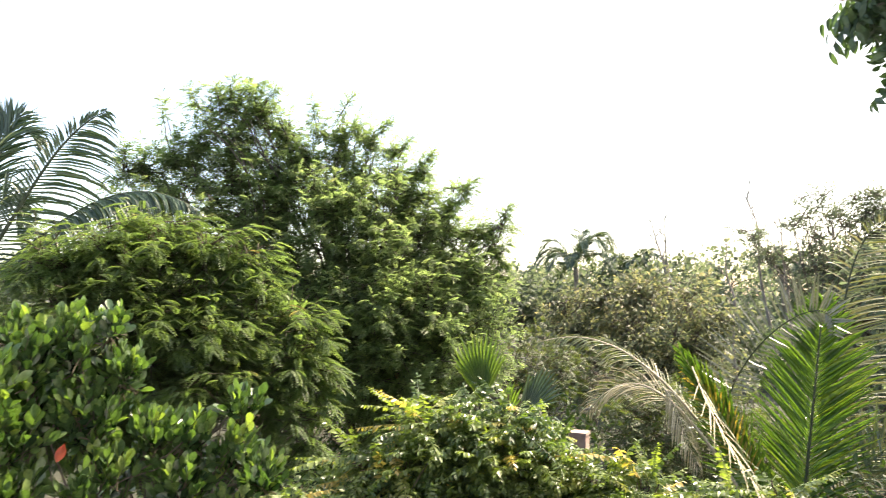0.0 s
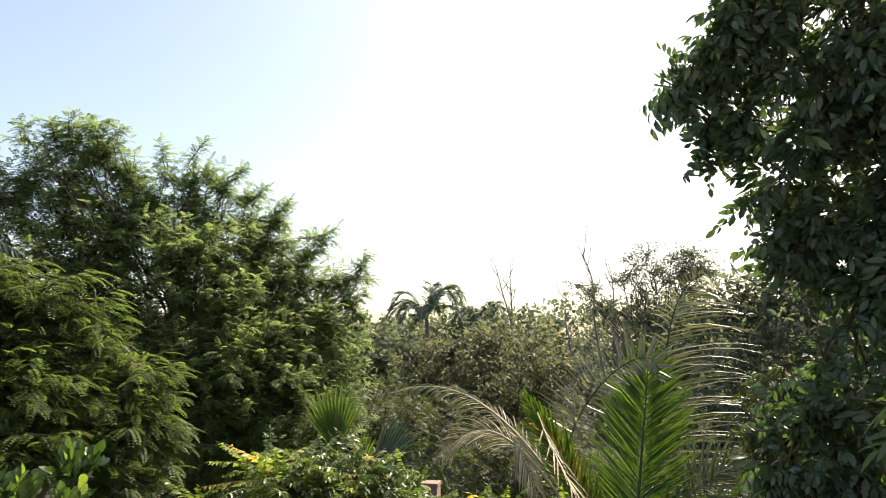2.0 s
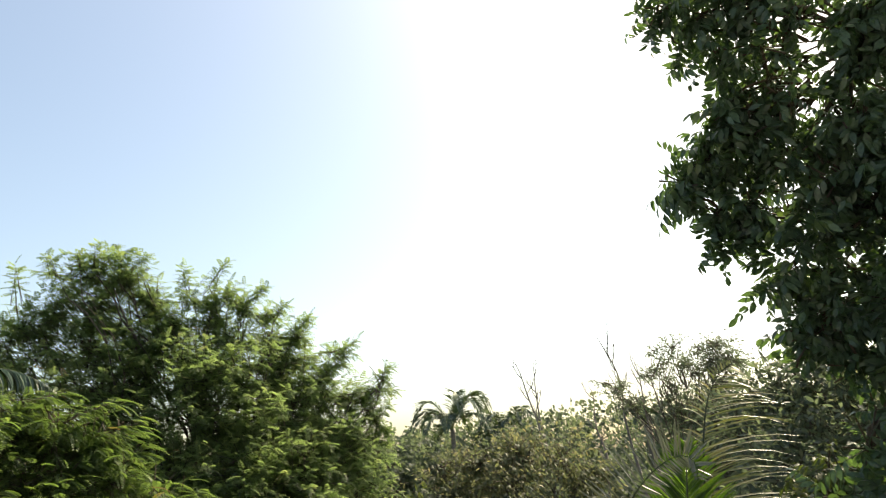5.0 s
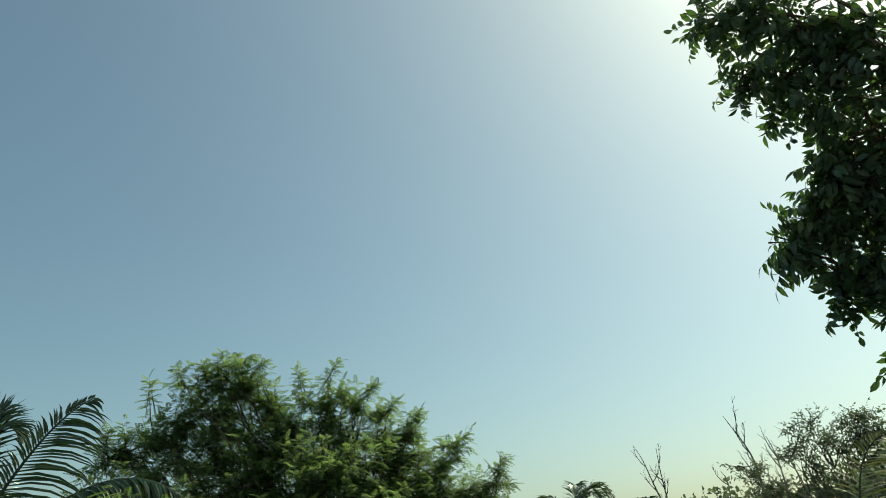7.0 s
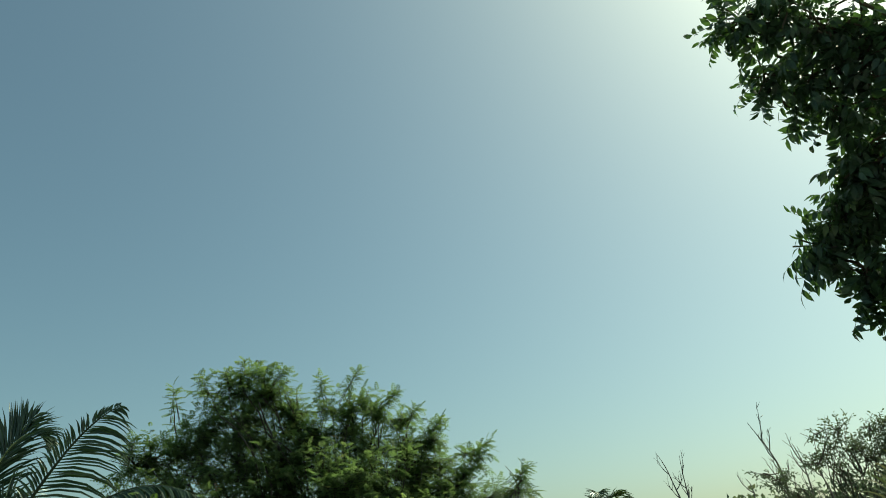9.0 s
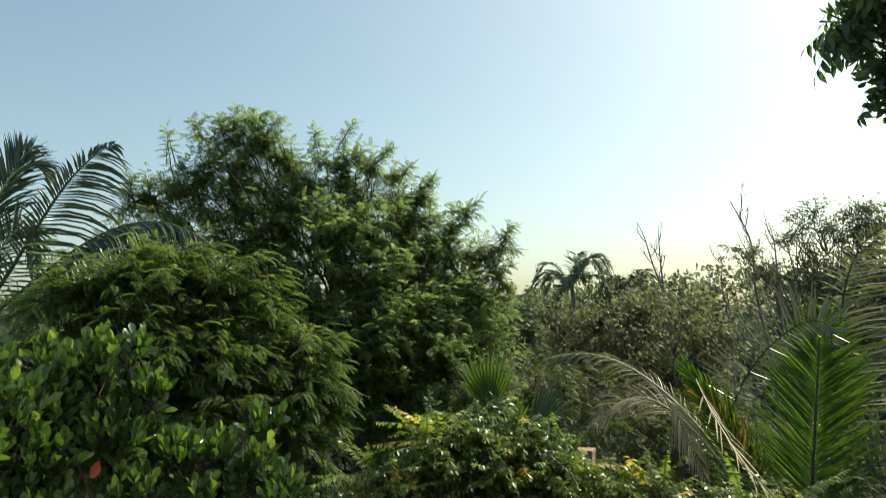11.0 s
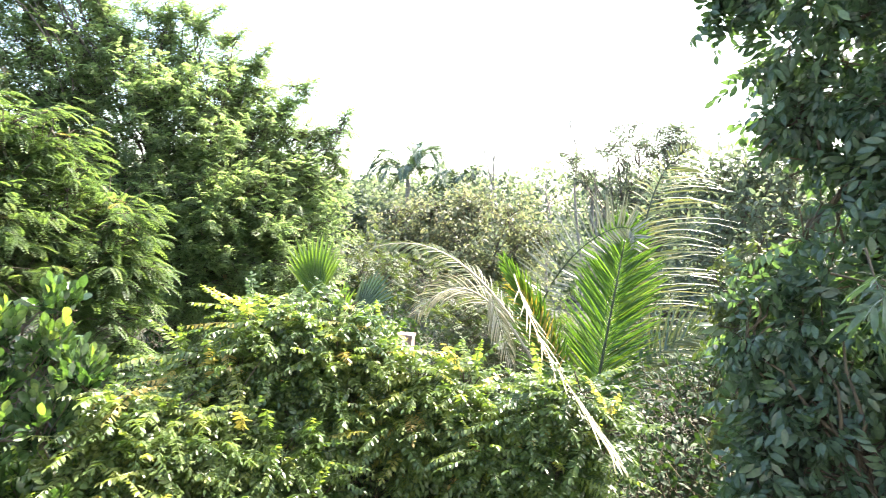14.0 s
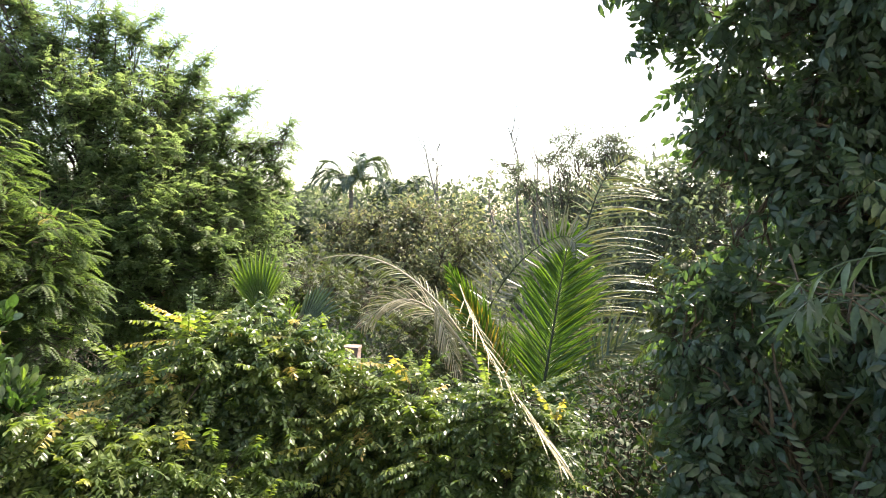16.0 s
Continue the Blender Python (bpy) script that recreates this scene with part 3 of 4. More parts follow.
plant("feathery_shrub_tree", (-2.9, 6.4, 0), masses(SPRAY_MASSES, 0.06, 0.06),
    12, 1960, 7, FEATHER_BIG, 0.7, FEATHER_LIGHT, "young feathery-leaved tree with light green layered sprays", trunk_r=0.08, length=0.34, inner=0.3, ragged=0.5, lift=0.15, angle=62, droop=0.3, face=2.6, spread=0.35, flat=0.35, tuft=4, tuft_r=0.09, loose=260, loose_name="leaf", branches=3, sprigs=sprigs_of(SPRAY_SPRIGS, 7.2))
ROUND_LEAVED = [(-28.6, -4.1, 4.6, 0.20), (-26.3, -2.5, 4.6, 0.10), (-25.2, -5.9, 4.6, 0.14), (-27.5, -9.1, 4.6, 0.25), (-23.0, -10.7, 4.6, 0.18), (-20.3, -11.3, 4.6, 0.15), (-16.4, -9.1, 4.6, 0.13), (-17.3, -12.4, 4.6, 0.19), (-21.1, -14.7, 4.6, 0.21), (-26.2, -14.2, 4.6, 0.28), (-14.7, -14.4, 4.6, 0.14),
                (-17.0, -17.7, 4.6, 0.21), (-22.4, -19.2, 4.6, 0.27), (-27.8, -19.1, 4.6, 0.29), (-32.2, -8.8, 4.6, 0.28), (-33.0, -14.8, 4.6, 0.27), (-31.5, -4.1, 4.6, 0.22), (-38, -8, 4.7, 0.6), (-40, -18, 4.6, 0.6), (-36, -26, 4.7, 0.6), (-27, -25, 4.9, 0.5), (-18, -25, 4.9, 0.45)]
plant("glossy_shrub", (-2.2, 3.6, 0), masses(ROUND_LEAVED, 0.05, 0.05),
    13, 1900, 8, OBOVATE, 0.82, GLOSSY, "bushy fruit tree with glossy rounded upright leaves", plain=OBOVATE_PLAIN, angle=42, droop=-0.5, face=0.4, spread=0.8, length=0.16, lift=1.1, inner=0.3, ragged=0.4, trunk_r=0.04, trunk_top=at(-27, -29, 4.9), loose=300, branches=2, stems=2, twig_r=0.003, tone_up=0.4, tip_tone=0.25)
UMBRELLA = [(-1.9, -9.3, 5.1, 0.14), (1.6, -9.1, 5.1, 0.16), (5.5, -8.8, 5.1, 0.15), (-6.2, -12.3, 5.1, 0.11), (-3.3, -12.4, 5.1, 0.17), (0.6, -12.0, 5.1, 0.21), (4.6, -12.0, 5.1, 0.21), (8.5, -11.9, 5.1, 0.18), (12.5, -12.2, 5.1, 0.17), (16.4, -13.0, 5.1, 0.17), (-4.3, -14.8, 5.1, 0.18), (0.6, -15.3, 5.1, 0.22), (5.6, -15.8, 5.1, 0.22),
            (10.6, -15.6, 5.1, 0.21), (15.5, -15.9, 5.1, 0.19), (19.8, -15.1, 5.1, 0.16)]
SKIRT = [(23.0, -14.4, 4.8, 0.14), (26.1, -13.2, 4.8, 0.09), (28.3, -16.1, 4.8, 0.18), (-12.0, -16.3, 4.8, 0.15), (-8.2, -17.4, 4.8, 0.18), (-12.9, -19.8, 4.8, 0.19), (-8.3, -21.0, 4.8, 0.23), (-3.4, -19.5, 4.8, 0.20), (0.6, -20.5, 4.8, 0.22), (-3.4, -23.4, 4.8, 0.23),
         (2.6, -24.0, 4.8, 0.19), (24.9, -19.1, 4.8, 0.18), (19.4, -18.8, 4.8, 0.17), (9.0, -23.0, 5.8, 0.2), (16.0, -23.5, 5.8, 0.2), (-8.0, -26.0, 4.6, 0.3), (-15.0, -25.0, 4.7, 0.3),
         (12.5, -18.6, 5.3, 0.22), (16.5, -18.6, 5.3, 0.22), (20.5, -19.4, 5.2, 0.24), (13.5, -24.0, 5.5, 0.26), (18.5, -25.0, 5.5, 0.26), (23.5, -25.5, 5.4, 0.24)]
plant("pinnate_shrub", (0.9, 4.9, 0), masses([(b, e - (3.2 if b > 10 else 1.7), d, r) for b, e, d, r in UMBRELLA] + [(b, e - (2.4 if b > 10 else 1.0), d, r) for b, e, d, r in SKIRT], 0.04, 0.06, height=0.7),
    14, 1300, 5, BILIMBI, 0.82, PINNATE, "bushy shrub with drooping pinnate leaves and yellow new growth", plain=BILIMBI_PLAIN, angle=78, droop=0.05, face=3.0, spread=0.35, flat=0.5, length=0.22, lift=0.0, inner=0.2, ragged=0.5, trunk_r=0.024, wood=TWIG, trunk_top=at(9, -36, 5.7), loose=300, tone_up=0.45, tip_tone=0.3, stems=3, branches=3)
HANGING_TOP = [(33.2, 38.1, 4.1, 0.14), (30.6, 38.9, 4.1, 0.09), (30.8, 34.0, 4.1, 0.04), (35.1, 38.6, 4.1, 0.10), (36.7, 35.2, 4.1, 0.16), (34.0, 32.5, 4.1, 0.10), (37.6, 32.2, 4.1, 0.15), (35.2, 29.8, 4.1, 0.07), (40.2, 33.7, 4.1, 0.12), (41.0, 30.0, 4.1, 0.17), (38.4, 28.8, 4.1, 0.12),
               (38.9, 25.4, 4.1, 0.17), (36.4, 24.1, 4.1, 0.11), (35.4, 25.2, 4.1, 0.04), (37.0, 20.6, 4.1, 0.18), (34.6, 20.5, 4.1, 0.08), (32.5, 21.5, 4.1, 0.07), (30.3, 19.8, 4.1, 0.07), (32.5, 17.0, 4.1, 0.07), (34.8, 16.7, 4.1, 0.12), (42.5, 42.4, 4.1, 0.10)]
HANGING_SIDE = [(39.2, 24.4, 4.0, 0.18), (36.4, 22.4, 4.0, 0.11), (39.2, 19.7, 4.0, 0.19), (43.5, 21.9, 4.0, 0.20), (40.1, 15.2, 4.0, 0.16), (38.0, 14.0, 4.0, 0.07), (37.3, 11.1, 4.0, 0.09), (40.1, 10.8, 4.0, 0.16), (45.0, 16.6, 4.0, 0.26), (37.9, 8.7, 4.0, 0.06), (38.4, 6.9, 4.0, 0.07), (37.2, 6.1, 4.0, 0.04), (40.6, 6.3, 4.0, 0.13),
                (44.5, 10.3, 4.0, 0.23), (47.9, 11.9, 4.0, 0.23), (39.8, 3.3, 4.0, 0.09), (42.7, 3.1, 4.0, 0.15), (46.5, 4.6, 4.0, 0.20), (46.0, 27.0, 4.2, 0.35), (51.0, 20.0, 4.2, 0.4), (52.0, 10.0, 4.1, 0.4), (48.0, 29.0, 4.2, 0.3), (44.0, 6.5, 3.9, 0.3), (47.0, 1.0, 3.8, 0.34), (50.0, 15.0, 4.0, 0.36), (49.0, 23.0, 4.3, 0.4), (47.0, 8.0, 4.3, 0.4)]
HANGING_LOW = [(41.5, -0.1, 3.9, 0.15), (39.2, -2.6, 3.9, 0.09), (37.6, -6.0, 3.9, 0.08), (36.1, -7.0, 3.9, 0.04), (40.8, -6.7, 3.9, 0.16), (39.6, -10.4, 3.9, 0.12), (43.0, -11.9, 3.9, 0.21), (41.2, -15.6, 3.9, 0.15), (44.1, -18.2, 3.9, 0.23), (47.6, -7.8, 3.9, 0.32), (51.6, -11.5, 3.9, 0.30), (47.3, -0.8, 3.9, 0.26), (51.1, -2.3, 3.9, 0.25),
               (48, -24, 3.8, 0.4), (43.5, -26, 4.0, 0.3), (40, -22, 4.1, 0.2), (55, -18, 3.7, 0.5), (57, 2, 3.9, 0.6), (57, -8, 3.5, 0.5), (45, -31, 4.0, 0.35), (38.2, -14.5, 4.0, 0.14), (38.0, -19.0, 4.0, 0.16), (37.0, -24.0, 4.1, 0.2),
               (44, -4, 4.9, 0.5), (49, -6, 5.0, 0.6), (45, -10, 4.9, 0.6), (53, -3, 5.0, 0.6), (52, -12, 5.0, 0.6), (47, -17, 4.9, 0.6), (54, 5, 5.0, 0.6)]
HANGING_FILL = [(40.6, 20.5, 4.0, 0.16), (42.0, 17.5, 4.0, 0.2), (39.6, 17.0, 4.0, 0.14), (41.4, 14.0, 4.0, 0.2), (45.0, 13.0, 4.0, 0.26), (48.0, 17.0, 4.0, 0.3), (44.6, 20.0, 4.0, 0.24), (36.0, -11.8, 3.9, 0.2), (37.8, -16.0, 3.9, 0.26), (41.5, -13.4, 3.9, 0.28), (43.6, -17.6, 3.9, 0.3), (39.6, -9.6, 3.9, 0.2), (38.8, -20.0, 3.9, 0.3)]
HANGING_SPRIGS = [(30.5, 38.9, 28.0, 38.9), (31.0, 20.2, 29.4, 19.5), (32.2, 21.3, 30.2, 20.9), (34.3, 39.8, 34.0, 41.2), (30.6, 34.0, 30.1, 33.2), (34.7, 16.3, 34.2, 14.4), (32.3, 16.6, 31.9, 15.1), (35.6, 25.4, 34.6, 25.2), (32.4, 31.9, 32.3, 30.9), (34.9, 29.5, 35.1, 28.2), (33.7, 22.7, 33.3, 22.6), (37.3, 12.0, 34.9, 10.5),
                  (37.7, 6.5, 36.6, 5.5), (37.3, 23.9, 34.5, 25.0), (35.0, 22.6, 33.3, 22.4)]
plant("overhanging_tree", (3.9, 2.4, 0), masses([(b + 3.0, e + 0.9, d, r) for b, e, d, r in HANGING_TOP] + [(b + 2.9, e + 1.0, d, r) for b, e, d, r in HANGING_SIDE + HANGING_LOW + HANGING_FILL], 0.14, 0.03),
    15, 2000, 5, DARK_LEAF, 0.68, SHADE_LEAF, "dark tree with large drooping compound leaves in shade", plain=DARK_PLAIN, angle=65, droop=0.4, face=1.2, spread=0.9, length=0.2, lift=0.3, inner=0.2, ragged=0.3, trunk_r=0.06, trunk_top=at(56, -2, 4.2), loose=300, size_var=0.38, wood=TWIG, tip_tone=0.1, tone_up=0.25, branches=4, sprigs=sprigs_of([(b + 3.0, e + 0.9, c + 3.0, f + 0.9) for b, e, c, f in HANGING_SPRIGS], 4.05))
LEANING_MASSES = [(39.6, -3.3, 4.7, 0.14), (37.6, -6.2, 4.7, 0.12), (38.2, -9.4, 4.7, 0.16), (40.2, -7.4, 4.8, 0.2), (41.8, -4.5, 4.8, 0.2), (40.6, -11.9, 4.8, 0.2), (39.8, -15.6, 4.8, 0.2), (43.0, -9.0, 4.9, 0.3)]
plant("leaning_bush", (3.2, 3.8, 0), masses(LEANING_MASSES, 0.06, 0.05),
    31, 260, 5, DARK_LEAF, 0.56, UNDER_LIGHT, "leafy mid-green bush leaning out of the shade", "bush", plain=DARK_PLAIN, angle=65, droop=0.2, face=1.8, spread=0.6, length=0.2, lift=0.1, inner=0.2, ragged=0.5, trunk_r=0.02, trunk_top=at(43, -24, 4.9), loose=80, branches=3, tone_up=0.5, tip_tone=0.3, wood=TWIG)
LANCE_LEAF = [pinnate(n, blade(0.13, 0.026, 0.42, 0.3, 0.2, 6), length, 48, 30, 0.3, 0.15, seed=30 + n, loose=14) for n, length in ((3, 0.2), (4, 0.26))]
plant("slender_leaved_sapling", (2.45, 1.25, 0), [lobe(47.2, -4.6, 2.7, 0.05), lobe(50.5, -5.0, 2.65, 0.07), lobe(53, -7, 2.6, 0.08), lobe(56, -4, 2.6, 0.12)],
    28, 9, 2, LANCE_LEAF, 1.0, SHADE_LEAF, "shaded sapling with long slender drooping leaflets", angle=60, droop=0.35, face=1.5, length=0.2, inner=0.2, trunk_r=0.012, trunk_top=at(57, -7, 2.75), loose=60, tone_up=0.5, branches=1)
plant("dull_leaved_tree", (5.0, 17.4, 0), [
    lobe(10.2, -0.6, 18, 0.55), lobe(13.2, -0.2, 18, 0.6), lobe(16.6, 0.1, 18, 0.65), lobe(19.8, -0.6, 18, 0.6), lobe(22.2, -1.8, 18, 0.5), lobe(11.5, -3.2, 18, 0.9), lobe(16.0, -3.2, 17.6, 1.1), lobe(20.5, -4.0, 18, 0.9), lobe(14, -6.5, 18, 1.3), lobe(20, -7, 18, 1.2), lobe(9.5, -6, 18.5, 1.0)],
    16, 2100, 7, BROAD, 0.85, DULL, "mid-sized tree with leathery brownish-green leaves", length=0.45, droop=0.4, face=0.9, spread=0.6, inner=0.1, ragged=0.6, trunk_r=0.12, branches=8, tuft=7, tuft_r=0.22)
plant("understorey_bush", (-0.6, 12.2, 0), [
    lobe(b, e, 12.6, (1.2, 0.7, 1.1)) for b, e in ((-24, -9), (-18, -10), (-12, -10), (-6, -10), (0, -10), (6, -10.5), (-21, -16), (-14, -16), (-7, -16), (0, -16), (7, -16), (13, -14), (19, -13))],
    17, 2300, 6, BROAD, 0.9, UNDER, "leafy understorey bush with shade painted into its dark leaves", "bush", length=0.4, face=0.6, spread=0.6, trunk_r=0.05, stems=3, branches=2)
# masses below the shrubs are dark filler for hollows that lie in shade
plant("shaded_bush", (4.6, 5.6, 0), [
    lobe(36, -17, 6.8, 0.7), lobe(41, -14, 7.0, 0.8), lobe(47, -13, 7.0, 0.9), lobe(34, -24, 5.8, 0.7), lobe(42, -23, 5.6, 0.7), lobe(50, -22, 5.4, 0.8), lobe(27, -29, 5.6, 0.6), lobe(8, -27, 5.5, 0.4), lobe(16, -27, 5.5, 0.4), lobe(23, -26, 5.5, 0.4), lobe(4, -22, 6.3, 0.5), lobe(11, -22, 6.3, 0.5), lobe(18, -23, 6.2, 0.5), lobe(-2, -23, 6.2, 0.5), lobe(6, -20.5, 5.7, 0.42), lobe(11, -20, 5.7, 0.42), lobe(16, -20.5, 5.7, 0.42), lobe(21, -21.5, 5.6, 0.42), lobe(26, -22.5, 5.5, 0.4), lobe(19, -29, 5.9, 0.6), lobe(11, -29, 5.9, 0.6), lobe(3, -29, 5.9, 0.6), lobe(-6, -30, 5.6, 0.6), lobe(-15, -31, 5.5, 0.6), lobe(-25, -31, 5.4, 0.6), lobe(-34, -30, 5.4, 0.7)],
    27, 5200, 5, BROAD, 0.55, UNDER, "low leafy bush under the shrubs, shade painted into its leaves", "bush", length=0.35, face=0.6, spread=0.6, trunk_r=0.014, trunk_top=(2.2, 5.3, 0.7), stems=3, branches=2)
def ground_cover():
    """Low weeds over the soil between the plants."""
    rng = np.random.default_rng(40)
    n = 11000
    P = np.column_stack([rng.uniform(-9, 11, n), rng.uniform(0.8, 24, n), np.abs(rng.normal(0.12, 0.16, n))])
    D = unit(np.column_stack([rng.normal(0, 1, n), rng.normal(0, 1, n), rng.uniform(0.1, 1.6, n)]))
    X, Y, Z = leaf_frames(D, 1.0, rng, 0.4)
    V, F, tn = spread_leaves(BROAD, P, X, Y, Z, rng.uniform(1.2, 2.6, n), rng.random(n))
    tagged(new("weeds", mesh_from("weeds", V, F, UNDER, tn)), "dark green low weeds covering the soil", "weeds", "", "stuff")


ground_cover()
plant("feathery_bush", (2.2, 12.4, 0), [
    lobe(8, -6.0, 12.5, 0.7), lobe(5, -9, 12, 0.8), lobe(13, -6.5, 14.5, 0.7), lobe(15.8, -9.5, 10.6, 0.45), lobe(19, -11, 10.6, 0.7), lobe(24, -12, 10.6, 0.9)],
    18, 700, 6, BUSH_FEATHER, 1.2, UNDER_LIGHT, "olive green feathery bush behind the fan palm", "bush", length=0.5, trunk_r=0.06)
plant("broadleaf_tree", (9.0, 11.3, 0), [
    lobe(37, -4, 14, 1.1), lobe(41, 0, 14.5, 1.2), lobe(33, -8, 13.5, 1.1), lobe(44, -6, 14, 1.3), lobe(48, 0, 14, 1.5), lobe(36, 3.4, 15, 0.62), lobe(38.6, 3.8, 15, 0.65), lobe(33.6, 1.6, 15, 0.6), lobe(41.5, 3.6, 15, 0.7)],
    19, 1900, 6, BROAD, 1.1, WOODS, "leafy green tree beyond the coconut palm", length=0.5, face=0.6, spread=0.6, trunk_r=0.12)
plant("slender_tree", (13.2, 21.0, 0), [
    lobe(28.1, 7.4, 25, 0.28), lobe(29.7, 7.4, 25, 0.3), lobe(28.7, 6.2, 25, 0.36), lobe(27.7, 5.4, 25, 0.26), lobe(30.1, 6.0, 25, 0.34), lobe(29.1, 4.6, 25, 0.4), lobe(30.9, 5.2, 25, 0.4), lobe(31.7, 7.2, 25, 0.3), lobe(33.1, 7.2, 25, 0.3), lobe(32.5, 6.0, 25, 0.4), lobe(33.9, 6.0, 25, 0.5), lobe(32.9, 4.6, 25, 0.6), lobe(24.0, 5.2, 25, (0.3, 0.3, 0.25)), lobe(25.0, 4.6, 25, (0.35, 0.3, 0.3)), lobe(25.8, 3.4, 25, (0.5, 0.3, 0.5)), lobe(32, 1.5, 25, 1.2), lobe(29, 2.0, 25, 0.7), lobe(32, -2, 25, 1.2)],
    20, 1500, 7, BROAD, 0.72, WOODS, "slender tall tree with a thin open crown", length=0.5, inner=0.2, ragged=0.6, face=0.5, spread=0.6, trunk_r=0.13, tuft=7, tuft_r=0.2)


def wood(n, seed, near, far, rise, count, size):
    """A belt of trees."""
    rng = np.random.default_rng(seed)
    for i in range(n):
        b = -38 + 98 * (i + rng.uniform(0.2, 0.8)) / n
        dist = rng.uniform(near, far)
        topel = rise + 0.8 * noise.noise(Vector((b * 0.09, 3.3 + seed, 0))) + 1.0 * max(0, (b - 24) / 20) + rng.uniform(-0.6, 0.4)
        r = dist * 0.045 * rng.uniform(0.8, 1.2)
        c = at(b, topel, dist) - np.array([0, 0, r])
        lobes = [(c, (r, r, r))]
        for k in range(5):
            off = rng.normal(0, 0.8, 3) * r
            off[2] = -abs(off[2]) * 1.4
            lobes.append((c + off, (r * 0.8, r * 0.8, r * 0.75)))
        plant("far_tree", (c[0], c[1], max(0, math.hypot(c[0], c[1]) - 60) * 0.012), lobes, 100 * seed + i, count, 5, CLUMP_LEAF, size * dist / 45, WOODS, "distant rounded green tree in the wood", group="far wood",
              length=0.02 * dist, face=0.5, spread=0.7, trunk_r=0.2, branches=1, inner=0.6, ragged=0.5, twigs=False)


wood(26, 5, 36, 60, 3.0, 900, 1.3)
wood(16, 7, 76, 95, 2.6, 400, 1.3)
wood(11, 6, 24, 31, -1.0, 800, 1.0)


# ---- palms ----
def leaflet_strip(p, d, down, length, width, seg, droop, fold):
    """One folded palm leaflet that bends under its weight."""
    V, F = [], []
    q, dd = np.array(p, dtype=float), unit(np.array(d, dtype=float))
    side = unit(np.cross(dd, down))
    step = length / seg
    for i in range(seg + 1):
        s = i / seg
        w = width * (0.35 + 0.65 * min(1, s * 4)) * (1 - s ** 2.2) + 0.0015
        nrm = np.cross(side, dd)
        V += [q - side * w / 2 + nrm * fold * w, q.copy(), q + side * w / 2 + nrm * fold * w]
        dd = unit(dd + np.array([0, 0, -droop * (0.4 + s)]) / seg)
        side = unit(side - dd * np.dot(side, dd))
        q = q + dd * step
    for i in range(seg):
        a = 3 * i
        F += [(a, a + 1, a + 4), (a, a + 4, a + 3), (a + 1, a + 2, a + 5), (a + 1, a + 5, a + 4)]
    return np.array(V), np.array(F)


def frond(palm, base, ctrl, material, stalk_material, seed, pairs=52, leaflet=0.75, width=0.034, droop=0.7, lift=0.25, sweep=50, facing=(0, 0, 1), start=0.16, seg=4,
          single=False, skip=0.04, twist=0.45, left=1.0, right=1.0, thick=0.022, label="", tone=(0.2, 0.9), fold=0.3):
    """One palm leaf: a tapering stalk along a curve and two rows of folded leaflets."""
    rng = np.random.default_rng(seed)
    base = np.array(base)
    way = bezier(ctrl, 26)
    stalk = mesh_from("rachis", *[(v - base) if i == 0 else v for i, v in enumerate(tube(way, np.linspace(thick, thick * 0.18, 26), 6))], stalk_material)
    top = part("frond", stalk, palm, label)
    tang = unit(np.gradient(way, axis=0))
    face = np.array(facing, dtype=float)
    pieces, tones = [], []
    for i in range(pairs):
        s = start + (1 - start) * (i + 0.3) / pairs
        k = min(24, int(s * 25))
        u = s * 25 - k
        p, T = way[k] * (1 - u) + way[k + 1] * u, tang[k]
        S = unit(np.cross(T, face))
        N = np.cross(S, T)
        size = leaflet * (0.05 + 0.95 * math.sin(math.pi * (0.27 + 0.70 * (s - start) / (1 - start)))) * rng.uniform(0.9, 1.08)
        ang = radians(sweep * (1 - 0.3 * s) + rng.normal(0, 3))
        for side in (-1, 1):
            if rng.random() < skip or (side < 0 and left < 0.2):
                continue
            d = T * math.cos(ang) + S * side * math.sin(ang) + N * (lift + rng.normal(0, 0.08))
            k = np.clip(twist + rng.normal(0, 0.15), 0, 1)
            up = unit(N * (1 - k) + k * np.array([0.1, -0.45, 0.88]) + rng.normal(0, 0.2, 3))
            V, F = leaflet_strip(p + S * side * 0.008, d, up, size * (left if side < 0 else right), width * rng.uniform(0.85, 1.1), seg, droop * rng.uniform(0.7, 1.3), fold)
            tn = rng.uniform(*tone)
            if single:
                part("leaflet", mesh_from("leaflet", V - base, F, material, np.full(len(V), tn), False), top)
            else:
                pieces.append((V - base, F))
                tones.append(np.full(len(V), tn))
    if not single:
        V, F = joined(pieces)
        part("leaf_fringe", mesh_from("leaf_fringe", V, F, material, np.concatenate(tones), False), top, kind="stuff")
    return top


def palm_trunk(palm, base, top, r):
    way = wiggle(np.array(base) - np.array([0, 0, 0.2]), np.array(top), np.random.default_rng(3), 22, 0.006)
    radii = r * (1 + 0.06 * np.cos(np.arange(22) * np.pi)) * np.linspace(1.2, 0.85, 22)
    V, F = tube(way, radii, 12)
    part("trunk", mesh_from("trunk", V - np.array(base), F, PALM_BARK), palm)


